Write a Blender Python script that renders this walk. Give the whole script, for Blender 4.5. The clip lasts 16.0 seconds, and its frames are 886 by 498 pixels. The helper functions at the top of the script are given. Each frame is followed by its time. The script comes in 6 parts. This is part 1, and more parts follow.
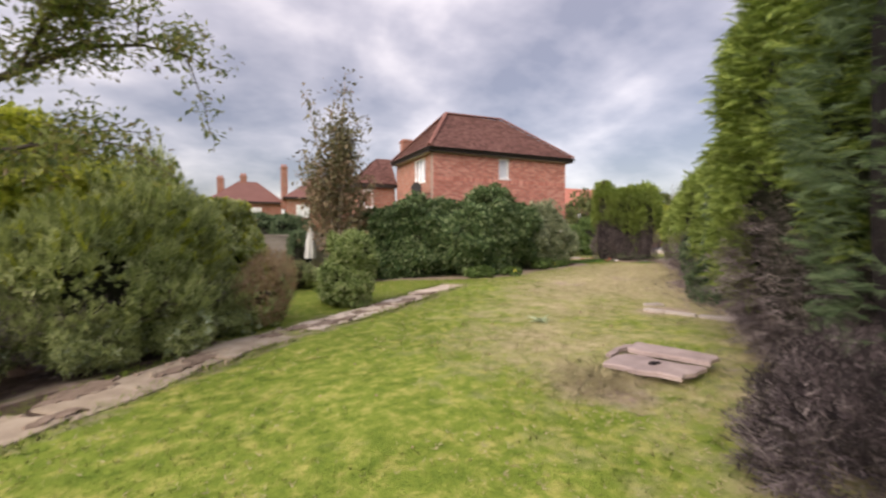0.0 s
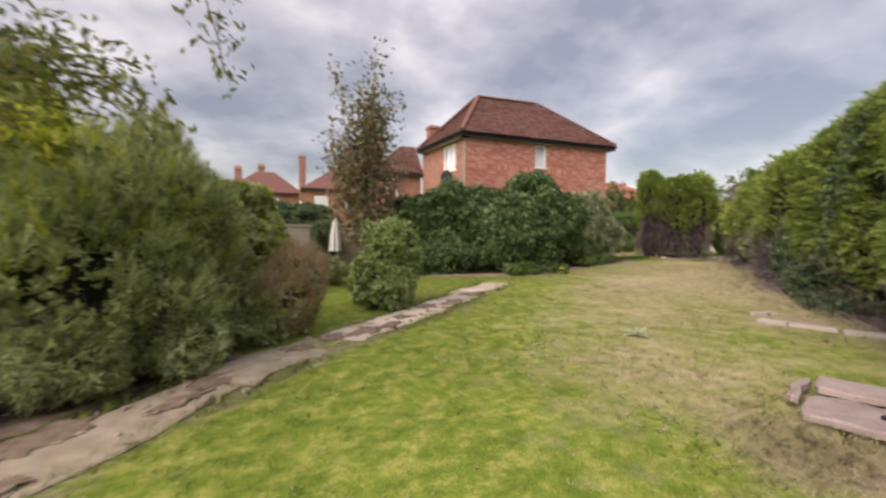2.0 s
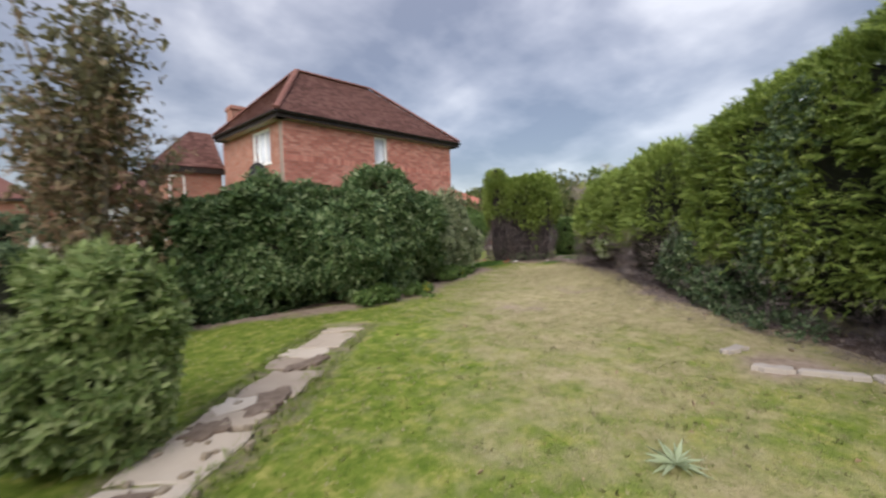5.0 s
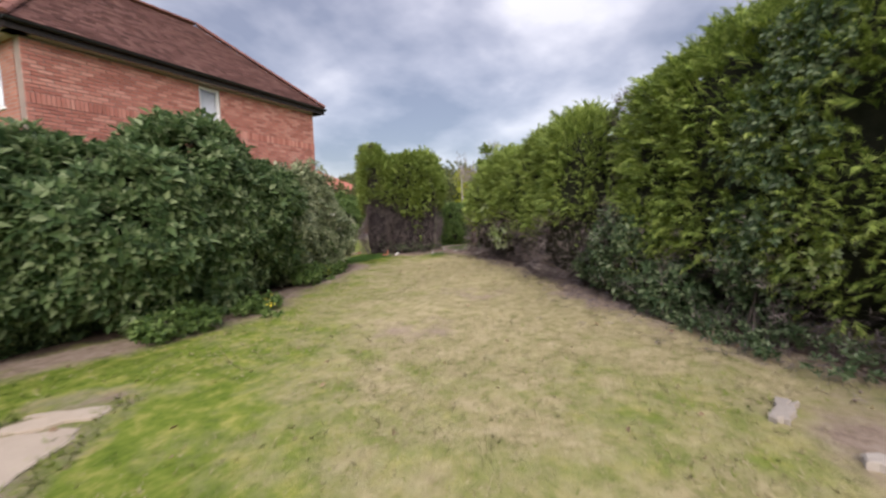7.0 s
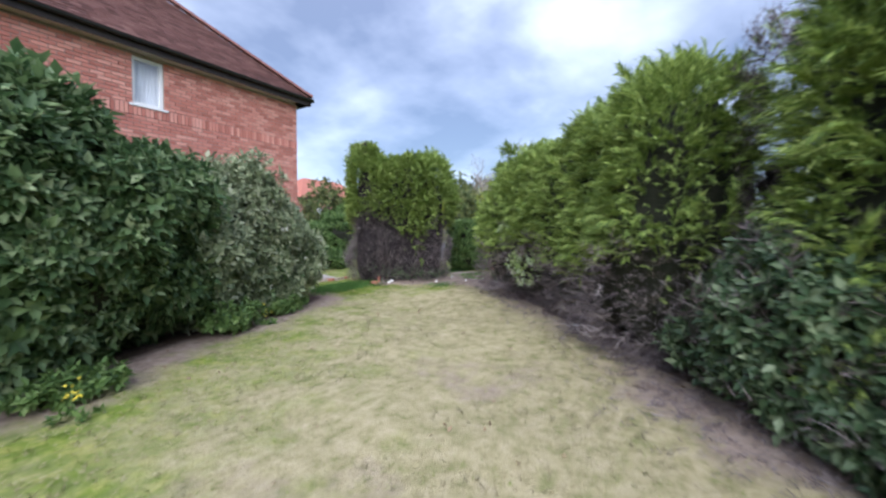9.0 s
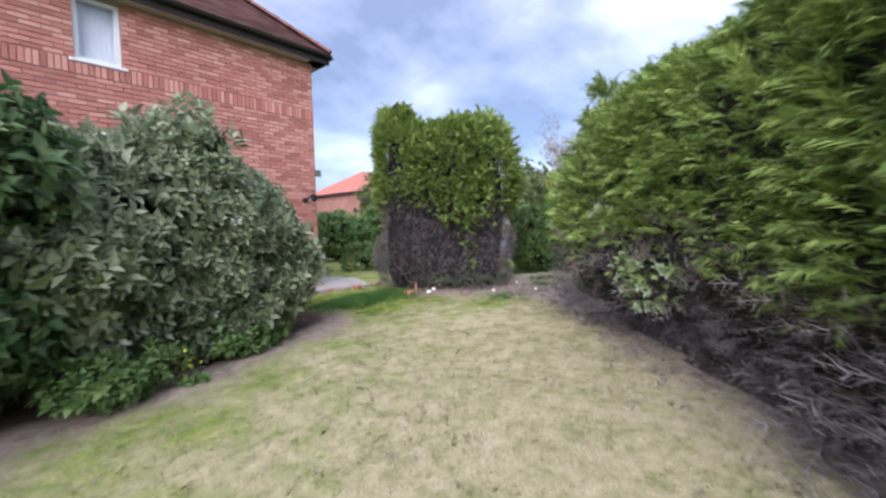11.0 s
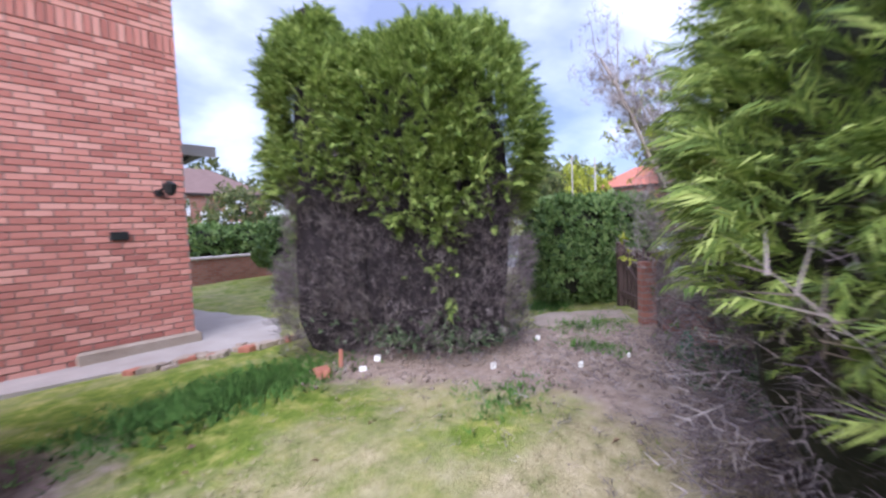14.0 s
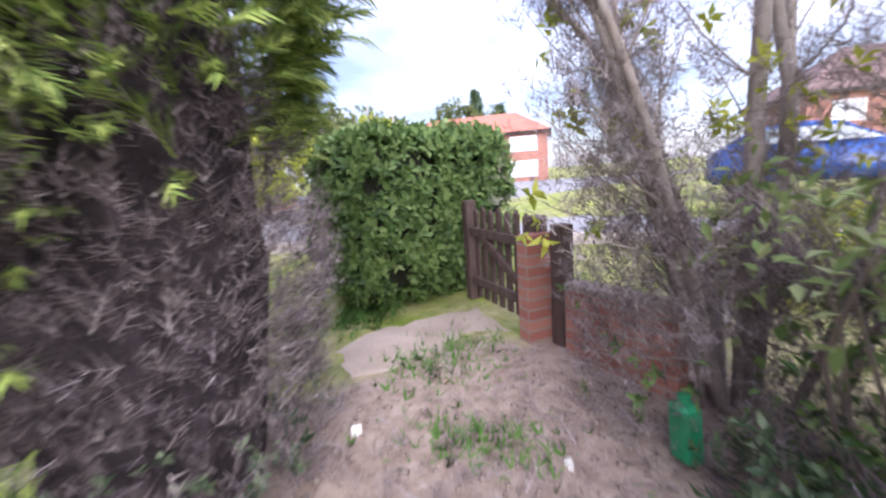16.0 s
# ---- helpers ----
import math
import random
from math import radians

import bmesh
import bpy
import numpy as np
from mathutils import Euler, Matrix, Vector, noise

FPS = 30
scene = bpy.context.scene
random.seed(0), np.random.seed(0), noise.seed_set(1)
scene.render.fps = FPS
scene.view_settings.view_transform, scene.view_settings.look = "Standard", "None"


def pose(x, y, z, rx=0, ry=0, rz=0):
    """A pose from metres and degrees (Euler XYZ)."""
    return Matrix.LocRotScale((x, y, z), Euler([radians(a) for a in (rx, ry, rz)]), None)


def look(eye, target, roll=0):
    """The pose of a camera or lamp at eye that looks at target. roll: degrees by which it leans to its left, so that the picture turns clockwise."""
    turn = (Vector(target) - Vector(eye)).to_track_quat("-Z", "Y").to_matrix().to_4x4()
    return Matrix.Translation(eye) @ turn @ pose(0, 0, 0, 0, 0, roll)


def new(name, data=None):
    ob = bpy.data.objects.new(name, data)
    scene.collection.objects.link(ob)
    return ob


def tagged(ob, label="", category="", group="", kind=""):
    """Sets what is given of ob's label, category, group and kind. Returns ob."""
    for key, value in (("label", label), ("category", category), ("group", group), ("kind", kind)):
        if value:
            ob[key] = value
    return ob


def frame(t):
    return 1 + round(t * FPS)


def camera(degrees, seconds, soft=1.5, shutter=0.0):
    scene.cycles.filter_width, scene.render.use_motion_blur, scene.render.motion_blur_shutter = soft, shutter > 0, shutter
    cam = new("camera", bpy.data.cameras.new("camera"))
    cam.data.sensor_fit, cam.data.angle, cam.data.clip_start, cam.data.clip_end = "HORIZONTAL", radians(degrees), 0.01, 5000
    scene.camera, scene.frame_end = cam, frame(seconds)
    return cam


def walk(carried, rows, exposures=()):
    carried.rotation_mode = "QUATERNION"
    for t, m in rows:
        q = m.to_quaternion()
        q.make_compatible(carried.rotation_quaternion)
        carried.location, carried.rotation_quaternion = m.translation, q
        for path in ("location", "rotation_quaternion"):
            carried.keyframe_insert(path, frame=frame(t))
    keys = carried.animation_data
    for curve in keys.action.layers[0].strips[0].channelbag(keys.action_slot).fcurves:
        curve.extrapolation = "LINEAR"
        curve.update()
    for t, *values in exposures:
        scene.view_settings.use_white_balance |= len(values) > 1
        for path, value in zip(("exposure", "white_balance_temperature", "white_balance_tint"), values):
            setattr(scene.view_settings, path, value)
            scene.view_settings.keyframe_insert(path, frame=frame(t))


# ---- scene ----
cam = camera(94.6, 16.0, soft=2.4, shutter=0.5)
PATH = [
    (0, (-0.048, 0.06, 1.487), (0.741, 1.896, 1.417), 0.0),
    (0.5, (-0.142, 0.214, 1.457), (0.499, 2.106, 1.363), 1.9),
    (1, (-0.235, 0.569, 1.458), (0.406, 2.457, 1.311), 1.9),
    (1.5, (-0.18, 1.052, 1.403), (0.376, 2.973, 1.371), 1.9),
    (2, (-0.194, 1.602, 1.405), (0.533, 3.462, 1.307), 0.6),
    (2.5, (-0.173, 2.143, 1.451), (0.842, 3.86, 1.302), -0.1),
    (3, (-0.014, 2.685, 1.536), (1.067, 4.365, 1.447), -0.6),
    (3.5, (0.188, 3.291, 1.544), (1.245, 4.988, 1.479), -1.4),
    (4, (0.502, 3.793, 1.55), (1.585, 5.473, 1.482), -1.7),
    (4.5, (0.857, 4.293, 1.578), (2.064, 5.886, 1.508), -1.5),
    (5, (1.261, 4.726, 1.583), (2.669, 6.143, 1.497), -1.9),
    (7.5, (4.112, 6.687, 1.508), (5.9, 7.573, 1.377), -1.6),
    (8, (4.878, 6.888, 1.59), (6.674, 7.765, 1.519), -1.4),
    (8.5, (5.584, 7.187, 1.555), (7.352, 8.118, 1.471), -0.8),
    (9, (6.32, 7.449, 1.558), (8.026, 8.49, 1.484), 0.1),
    (11.5, (9.557, 9.22, 1.522), (11.033, 10.567, 1.443), -0.9),
    (12, (10.167, 9.517, 1.572), (11.635, 10.876, 1.602), 0.9),
    (12.5, (10.768, 9.869, 1.563), (12.156, 11.308, 1.615), -1.0),
    (13, (11.329, 10.247, 1.552), (12.742, 11.662, 1.53), 0.2),
    (13.5, (11.833, 10.611, 1.566), (13.285, 11.986, 1.52), -1.7),
    (14, (12.361, 11.005, 1.604), (13.84, 12.348, 1.502), -2.4),
    (14.5, (12.883, 11.397, 1.606), (14.562, 12.478, 1.488), -3.4),
    (15, (13.482, 11.785, 1.593), (15.264, 12.659, 1.346), -3.5),
    (15.5, (14.133, 12.094, 1.56), (15.983, 12.773, 1.221), -4.7),
    (16, (14.748, 12.323, 1.543), (16.646, 12.844, 1.187), -4.2),
]
walk(cam, [(t, look(eye, target, roll)) for t, eye, target, roll in PATH],
     [(0.0, 0.5, 7300, 20), (2.0, 0.4, 7500, 18), (4.0, 0.35, 7000, 13), (5.0, 0.25, 6600, 12), (7.5, 0.45, 6800, 17), (8.5, 0.6, 5900, 13), (9.0, 0.62, 5600, 12), (11.5, 0.8, 5700, 18), (12.5, 0.9, 6050, 21), (14.0, 0.92, 5550, 22), (15.0, 1.08, 5750, 24), (16.0, 1.42, 5850, 24)])

# ---- world: a broken overcast sky, and a soft veiled sun ----
SUN_ELEVATION, SUN_AZIMUTH = 34.0, 243.0
world = bpy.data.worlds.new("overcast_sky")
scene.world = world
world.use_nodes = True
wn, wl = world.node_tree.nodes, world.node_tree.links
wn.clear()


def wnode(kind, **values):
    n = wn.new(kind)
    for key, value in values.items():
        n.inputs[key.replace("_", " ")].default_value = value
    return n


w_out = wn.new("ShaderNodeOutputWorld")
w_sky = wn.new("ShaderNodeTexSky")
w_sky.sky_type, w_sky.sun_disc = "NISHITA", False
w_sky.sun_elevation, w_sky.sun_rotation = radians(SUN_ELEVATION), radians(SUN_AZIMUTH)
w_coord = wn.new("ShaderNodeTexCoord")
# the cloud sheet is flat: dividing by height draws the clouds together towards the horizon
w_split = wn.new("ShaderNodeSeparateXYZ")
w_lift = wn.new("ShaderNodeMath")
w_lift.operation = "ADD"
w_lift.inputs[1].default_value = 0.28
w_top = wn.new("ShaderNodeMath")
w_top.operation = "MAXIMUM"
w_top.inputs[1].default_value = 0.05
w_flat = wn.new("ShaderNodeVectorMath")
w_flat.operation = "DIVIDE"
w_three = wn.new("ShaderNodeCombineXYZ")
w_noise = wnode("ShaderNodeTexNoise", Scale=1.7, Detail=5.0, Roughness=0.5, Distortion=0.1)
w_ramp = wn.new("ShaderNodeValToRGB")
els = w_ramp.color_ramp.elements
els[0].position, els[0].color = 0.37, (0.165, 0.172, 0.215, 1)
els[1].position, els[1].color = 0.64, (0.63, 0.63, 0.655, 1)
mid = els.new(0.5)
mid.color = (0.34, 0.345, 0.39, 1)
w_cloud = wnode("ShaderNodeBackground", Strength=0.68)
w_blue = wnode("ShaderNodeBackground", Strength=0.05)
w_add = wn.new("ShaderNodeAddShader")
wl.new(w_coord.outputs["Generated"], w_split.inputs[0])
wl.new(w_split.outputs["Z"], w_lift.inputs[0])
wl.new(w_lift.outputs[0], w_top.inputs[0])
for i in range(3):
    wl.new(w_top.outputs[0], w_three.inputs[i])
wl.new(w_coord.outputs["Generated"], w_flat.inputs[0])
wl.new(w_three.outputs[0], w_flat.inputs[1])
wl.new(w_flat.outputs[0], w_noise.inputs["Vector"])
wl.new(w_noise.outputs["Fac"], w_ramp.inputs["Fac"])
wl.new(w_ramp.outputs["Color"], w_cloud.inputs["Color"])
# an overcast sky is about three times as bright overhead as at the horizon
w_square, w_grade = wn.new("ShaderNodeMath"), wn.new("ShaderNodeMath")
w_square.operation, w_grade.operation = "MULTIPLY", "MULTIPLY_ADD"
w_grade.inputs[1].default_value, w_grade.inputs[2].default_value = 2.2, 0.64
wl.new(w_split.outputs["Z"], w_square.inputs[0])
wl.new(w_split.outputs["Z"], w_square.inputs[1])
wl.new(w_square.outputs[0], w_grade.inputs[0])
wl.new(w_grade.outputs[0], w_cloud.inputs["Strength"])
wl.new(w_sky.outputs["Color"], w_blue.inputs["Color"])
wl.new(w_cloud.outputs[0], w_add.inputs[0])
wl.new(w_blue.outputs[0], w_add.inputs[1])
wl.new(w_add.outputs[0], w_out.inputs["Surface"])

sun = new("sun", bpy.data.lights.new("sun", "SUN"))
sun.data.energy, sun.data.angle, sun.data.color = 2.8, radians(55), (1.0, 0.95, 0.88)
az, el = radians(SUN_AZIMUTH), radians(SUN_ELEVATION)
sun.matrix_world = look((math.sin(az) * math.cos(el) * 50, math.cos(az) * math.cos(el) * 50, math.sin(el) * 50), (0, 0, 0))

# ---- materials ----
def material(name, colours, scale=6.0, rough=0.8, bump=0.2, grain=60.0, metal=0.0, island=False, per_object=False, translucent=0.0, specular=0.3, stretch=None):
    """Base colours run through a ramp by two scales of noise, or by a random number for each leaf or piece."""
    m = bpy.data.materials.new(name)
    m.use_nodes = True
    n, l = m.node_tree.nodes, m.node_tree.links
    b = n["Principled BSDF"]
    b.inputs["Roughness"].default_value, b.inputs["Metallic"].default_value = rough, metal
    b.inputs["Specular IOR Level"].default_value = specular
    coord = n.new("ShaderNodeTexCoord")
    vec = coord.outputs["Object"]
    if stretch:
        mp = n.new("ShaderNodeMapping")
        mp.inputs["Scale"].default_value = stretch
        l.new(vec, mp.inputs["Vector"])
        vec = mp.outputs["Vector"]
    big, fine = n.new("ShaderNodeTexNoise"), n.new("ShaderNodeTexNoise")
    big.inputs["Scale"].default_value, big.inputs["Detail"].default_value = scale, 4
    fine.inputs["Scale"].default_value, fine.inputs["Detail"].default_value = grain, 3
    l.new(vec, big.inputs["Vector"])
    l.new(vec, fine.inputs["Vector"])
    mix = n.new("ShaderNodeMath")
    mix.operation = "MULTIPLY_ADD"
    l.new(fine.outputs["Fac"], mix.inputs[0])
    mix.inputs[1].default_value = 0.45
    half = n.new("ShaderNodeMath")
    half.operation = "MULTIPLY_ADD"
    half.inputs[1].default_value, half.inputs[2].default_value = 0.9, -0.17
    l.new(big.outputs["Fac"], half.inputs[0])
    l.new(half.outputs[0], mix.inputs[2])
    value = mix.outputs[0]
    if island or per_object:
        src = n.new("ShaderNodeNewGeometry").outputs["Random Per Island"] if island else n.new("ShaderNodeObjectInfo").outputs["Random"]
        blend = n.new("ShaderNodeMix")
        blend.inputs["Factor"].default_value = 0.62
        l.new(value, blend.inputs["A"])
        l.new(src, blend.inputs["B"])
        value = blend.outputs["Result"]
    ramp = n.new("ShaderNodeValToRGB")
    e = ramp.color_ramp.elements
    e[0].position, e[1].position = 0.15, 0.85
    e[0].color, e[1].color = (*colours[0], 1), (*colours[-1], 1)
    for i, c in enumerate(colours[1:-1], 1):
        e.new(0.15 + 0.7 * i / (len(colours) - 1)).color = (*c, 1)
    l.new(value, ramp.inputs["Fac"])
    l.new(ramp.outputs["Color"], b.inputs["Base Color"])
    if bump:
        bp = n.new("ShaderNodeBump")
        bp.inputs["Strength"].default_value, bp.inputs["Distance"].default_value = bump, 0.02
        l.new(mix.outputs[0], bp.inputs["Height"])
        l.new(bp.outputs["Normal"], b.inputs["Normal"])
    if translucent:
        tr, ms = n.new("ShaderNodeBsdfTranslucent"), n.new("ShaderNodeMixShader")
        l.new(ramp.outputs["Color"], tr.inputs["Color"])
        ms.inputs[0].default_value = translucent
        l.new(b.outputs[0], ms.inputs[1])
        l.new(tr.outputs[0], ms.inputs[2])
        l.new(ms.outputs[0], n["Material Output"].inputs["Surface"])
    return m


def leaf_material(name, *colours, rough=0.55, through_light=0.35, spec=0.35, upright=False):
    m = material(name, colours, scale=1.6, rough=rough, bump=0, grain=9, island=True, translucent=through_light, specular=spec)
    if upright:        # turf takes the light as one surface, not blade by blade
        n, l = m.node_tree.nodes, m.node_tree.links
        up = n.new("ShaderNodeCombineXYZ")
        up.inputs["Z"].default_value = 1.0
        l.new(up.outputs[0], n["Principled BSDF"].inputs["Normal"])
    return m


M_CYPRESS = leaf_material("cypress_green", (0.07, 0.115, 0.03), (0.16, 0.24, 0.05), (0.30, 0.39, 0.085), (0.50, 0.58, 0.18), rough=0.7)
M_JUNIPER = leaf_material("juniper_green", (0.05, 0.09, 0.045), (0.11, 0.17, 0.08), (0.20, 0.27, 0.14), rough=0.7)
M_DEAD = leaf_material("dead_conifer_twigs", (0.048, 0.037, 0.042), (0.108, 0.085, 0.091), (0.195, 0.162, 0.165), (0.37, 0.32, 0.315), rough=0.9, through_light=0.1, spec=0.1)
M_LAUREL = leaf_material("laurel_green", (0.036, 0.072, 0.028), (0.085, 0.15, 0.055), (0.17, 0.25, 0.10), (0.34, 0.41, 0.22), rough=0.5, spec=0.3)
M_DARKSHRUB = leaf_material("olive_shrub_green", (0.115, 0.15, 0.08), (0.22, 0.27, 0.145), (0.34, 0.385, 0.225), (0.46, 0.48, 0.33), rough=0.6)
M_BUSH = leaf_material("round_bush_green", (0.10, 0.16, 0.045), (0.22, 0.305, 0.095), (0.33, 0.41, 0.16), (0.48, 0.53, 0.27))
M_WILLOW = leaf_material("grey_green_leaves", (0.115, 0.15, 0.055), (0.235, 0.29, 0.105), (0.36, 0.42, 0.165), (0.50, 0.54, 0.28))
M_LIME = leaf_material("yellow_green_leaves", (0.18, 0.235, 0.03), (0.38, 0.425, 0.05), (0.56, 0.57, 0.10), rough=0.6, through_light=0.45)
M_RUSSET = leaf_material("russet_leaves", (0.20, 0.125, 0.08), (0.34, 0.22, 0.13), (0.47, 0.34, 0.20), (0.38, 0.35, 0.19))
M_TREELEAF = leaf_material("cherry_leaves", (0.06, 0.095, 0.025), (0.14, 0.185, 0.05), (0.25, 0.28, 0.075), (0.20, 0.15, 0.07))
M_THINLEAF = leaf_material("sparse_tree_leaves", (0.08, 0.075, 0.045), (0.16, 0.155, 0.085), (0.25, 0.235, 0.13), (0.22, 0.14, 0.09))
M_BROWNLEAF = leaf_material("browning_leaves", (0.18, 0.115, 0.08), (0.31, 0.21, 0.135), (0.42, 0.305, 0.19), (0.28, 0.245, 0.13))
M_IVY = leaf_material("ivy_leaves", (0.03, 0.06, 0.026), (0.065, 0.115, 0.048), (0.12, 0.18, 0.085), (0.27, 0.33, 0.19), rough=0.45, spec=0.4)
M_PRIVET = leaf_material("privet_green", (0.05, 0.10, 0.03), (0.11, 0.19, 0.05), (0.18, 0.28, 0.08), (0.27, 0.36, 0.13))
M_FARLEAF = leaf_material("far_tree_leaves", (0.05, 0.075, 0.025), (0.11, 0.14, 0.045), (0.20, 0.21, 0.07))
M_GRASS = leaf_material("grass_blades", (0.10, 0.165, 0.02), (0.18, 0.26, 0.035), (0.27, 0.34, 0.06), (0.40, 0.40, 0.15), rough=0.7, through_light=0.0, upright=True, spec=0.1)
M_DRYGRASS = leaf_material("dry_grass_blades", (0.28, 0.22, 0.11), (0.42, 0.36, 0.19), (0.55, 0.48, 0.29), (0.30, 0.32, 0.11), rough=0.75, through_light=0.0, spec=0.1, upright=True)
M_LUSH = leaf_material("lush_grass_blades", (0.06, 0.15, 0.025), (0.12, 0.255, 0.05), (0.19, 0.34, 0.08), rough=0.7, through_light=0.0, spec=0.1, upright=True)
M_WEED = leaf_material("silver_weed_leaves", (0.26, 0.34, 0.18), (0.42, 0.50, 0.31), (0.60, 0.66, 0.48))
M_FLOWER = material("white_petals", [(0.7, 0.7, 0.66), (0.82, 0.82, 0.78)], bump=0)
M_YELLOWFLOWER = material("yellow_petals", [(0.75, 0.6, 0.04), (0.85, 0.72, 0.08)], bump=0)
# the shade inside foliage and slab holes, put into near-black base colours
M_INNERSHADE = material("inner_shade_green", [(0.010, 0.012, 0.007), (0.02, 0.022, 0.013), (0.036, 0.036, 0.024)], scale=8, bump=0.8, grain=50, rough=0.95)
M_DEADSHADE = material("inner_shade_brown", [(0.008, 0.006, 0.007), (0.02, 0.0155, 0.017), (0.042, 0.034, 0.035)], scale=8, bump=0.8, grain=50, rough=0.95)
M_BARK = material("grey_brown_bark", [(0.19, 0.155, 0.13), (0.33, 0.28, 0.24), (0.48, 0.43, 0.37)], scale=5, bump=0.6, grain=45, rough=0.95, stretch=(1, 1, 0.25))
M_DARKBARK = material("dark_bark", [(0.055, 0.046, 0.04), (0.125, 0.105, 0.09)], scale=6, bump=0.5, rough=0.95)
M_BRICK = material("red_brick", [(0.37, 0.145, 0.115), (0.49, 0.20, 0.155), (0.57, 0.255, 0.20), (0.66, 0.35, 0.28)], scale=2.0, bump=0.35, grain=90, rough=0.9, island=True, specular=0.15)
M_BRICKONE = material("red_brick_piece", [(0.37, 0.145, 0.115), (0.49, 0.20, 0.155), (0.57, 0.255, 0.20), (0.66, 0.35, 0.28)], scale=2.0, bump=0.35, grain=90, rough=0.9, per_object=True, specular=0.15)
M_MORTAR = material("grey_mortar", [(0.26, 0.20, 0.175), (0.37, 0.30, 0.265)], scale=4, bump=0.4, grain=120, rough=0.95)
M_TILE = material("clay_roof_tile", [(0.098, 0.048, 0.043), (0.145, 0.07, 0.06), (0.19, 0.095, 0.082), (0.24, 0.13, 0.11)], scale=1.2, bump=0.35, grain=60, rough=0.85, island=True, specular=0.2)
M_TILEONE = material("clay_roof_tile_piece", [(0.098, 0.048, 0.043), (0.145, 0.07, 0.06), (0.19, 0.095, 0.082), (0.24, 0.13, 0.11)], scale=1.2, bump=0.35, grain=60, rough=0.85, per_object=True, specular=0.2)
M_HIP = material("clay_hip_tile", [(0.17, 0.075, 0.062), (0.26, 0.12, 0.10)], scale=5, bump=0.3, rough=0.85)
M_FASCIA = material("dark_brown_fascia", [(0.018, 0.013, 0.012), (0.035, 0.026, 0.023)], scale=3, bump=0.1, rough=0.5)
M_SOFFIT = material("grey_soffit", [(0.36, 0.33, 0.31), (0.46, 0.43, 0.40)], scale=3, bump=0.05, rough=0.6)
M_WHITE = material("white_plastic_frame", [(0.74, 0.75, 0.76), (0.83, 0.83, 0.83)], scale=4, bump=0.05, rough=0.35, specular=0.5)
M_CURTAIN = material("pale_net_curtain", [(0.55, 0.58, 0.62), (0.70, 0.72, 0.75)], scale=3, bump=0.1, rough=0.9)
M_STONE = material("weathered_concrete", [(0.35, 0.28, 0.215), (0.50, 0.42, 0.335), (0.64, 0.565, 0.47)], scale=3.5, bump=0.5, grain=70, rough=0.95, per_object=True)
M_PAVING = material("pale_paving", [(0.30, 0.265, 0.235), (0.39, 0.35, 0.315), (0.48, 0.435, 0.395)], scale=2.0, bump=0.3, grain=70, rough=0.95)
M_ROAD = material("worn_pale_asphalt", [(0.22, 0.22, 0.225), (0.29, 0.29, 0.295)], scale=0.6, bump=0.3, grain=90, rough=0.95)
M_PLASTER = material("pale_slab", [(0.42, 0.36, 0.32), (0.58, 0.51, 0.47), (0.66, 0.60, 0.55)], scale=6, bump=0.4, rough=0.9)
M_WOODGREY = material("weathered_grey_fence", [(0.24, 0.205, 0.175), (0.36, 0.32, 0.28), (0.44, 0.40, 0.36)], scale=4, bump=0.3, rough=0.9, stretch=(1, 1, 8))
M_WOODBROWN = material("dark_brown_stain", [(0.05, 0.032, 0.027), (0.095, 0.062, 0.052), (0.15, 0.105, 0.09)], scale=4, bump=0.3, rough=0.8, stretch=(6, 6, 1))
M_GREENPLASTIC = material("green_plastic", [(0.01, 0.20, 0.085), (0.02, 0.28, 0.12)], scale=5, bump=0.05, rough=0.4, specular=0.5)
M_TERRACOTTA = material("terracotta", [(0.36, 0.14, 0.09), (0.47, 0.20, 0.135)], scale=8, bump=0.2, rough=0.85)
M_BLACK = material("black_metal", [(0.012, 0.012, 0.013), (0.03, 0.03, 0.03)], bump=0.05, rough=0.45)
M_CARBLUE = material("blue_car_paint", [(0.018, 0.065, 0.25), (0.025, 0.085, 0.30)], bump=0, rough=0.25, specular=0.6)
M_CARGLASS = material("tinted_car_glass", [(0.06, 0.10, 0.12), (0.09, 0.14, 0.16)], bump=0, rough=0.08, specular=0.8)
M_TYRE = material("tyre_rubber", [(0.015, 0.015, 0.015), (0.03, 0.03, 0.03)], rough=0.85)
M_RIM = material("alloy_rim", [(0.45, 0.45, 0.46), (0.6, 0.6, 0.6)], rough=0.3, metal=0.9, bump=0)
M_CLOTH = material("white_parasol_cloth", [(0.58, 0.60, 0.58), (0.74, 0.75, 0.72)], scale=5, bump=0.2, rough=0.9)
M_LEAD = material("lead_grey", [(0.13, 0.14, 0.15), (0.22, 0.23, 0.24)], scale=4, bump=0.15, rough=0.6)
M_FARROOF = material("far_orange_roof", [(0.38, 0.13, 0.09), (0.47, 0.19, 0.135)], scale=2, bump=0.3, grain=25, rough=0.9, stretch=(1, 1, 5))
M_GREYROOF = material("far_brown_roof", [(0.15, 0.10, 0.09), (0.23, 0.155, 0.14)], scale=2, bump=0.3, grain=25, rough=0.9, stretch=(1, 1, 5))


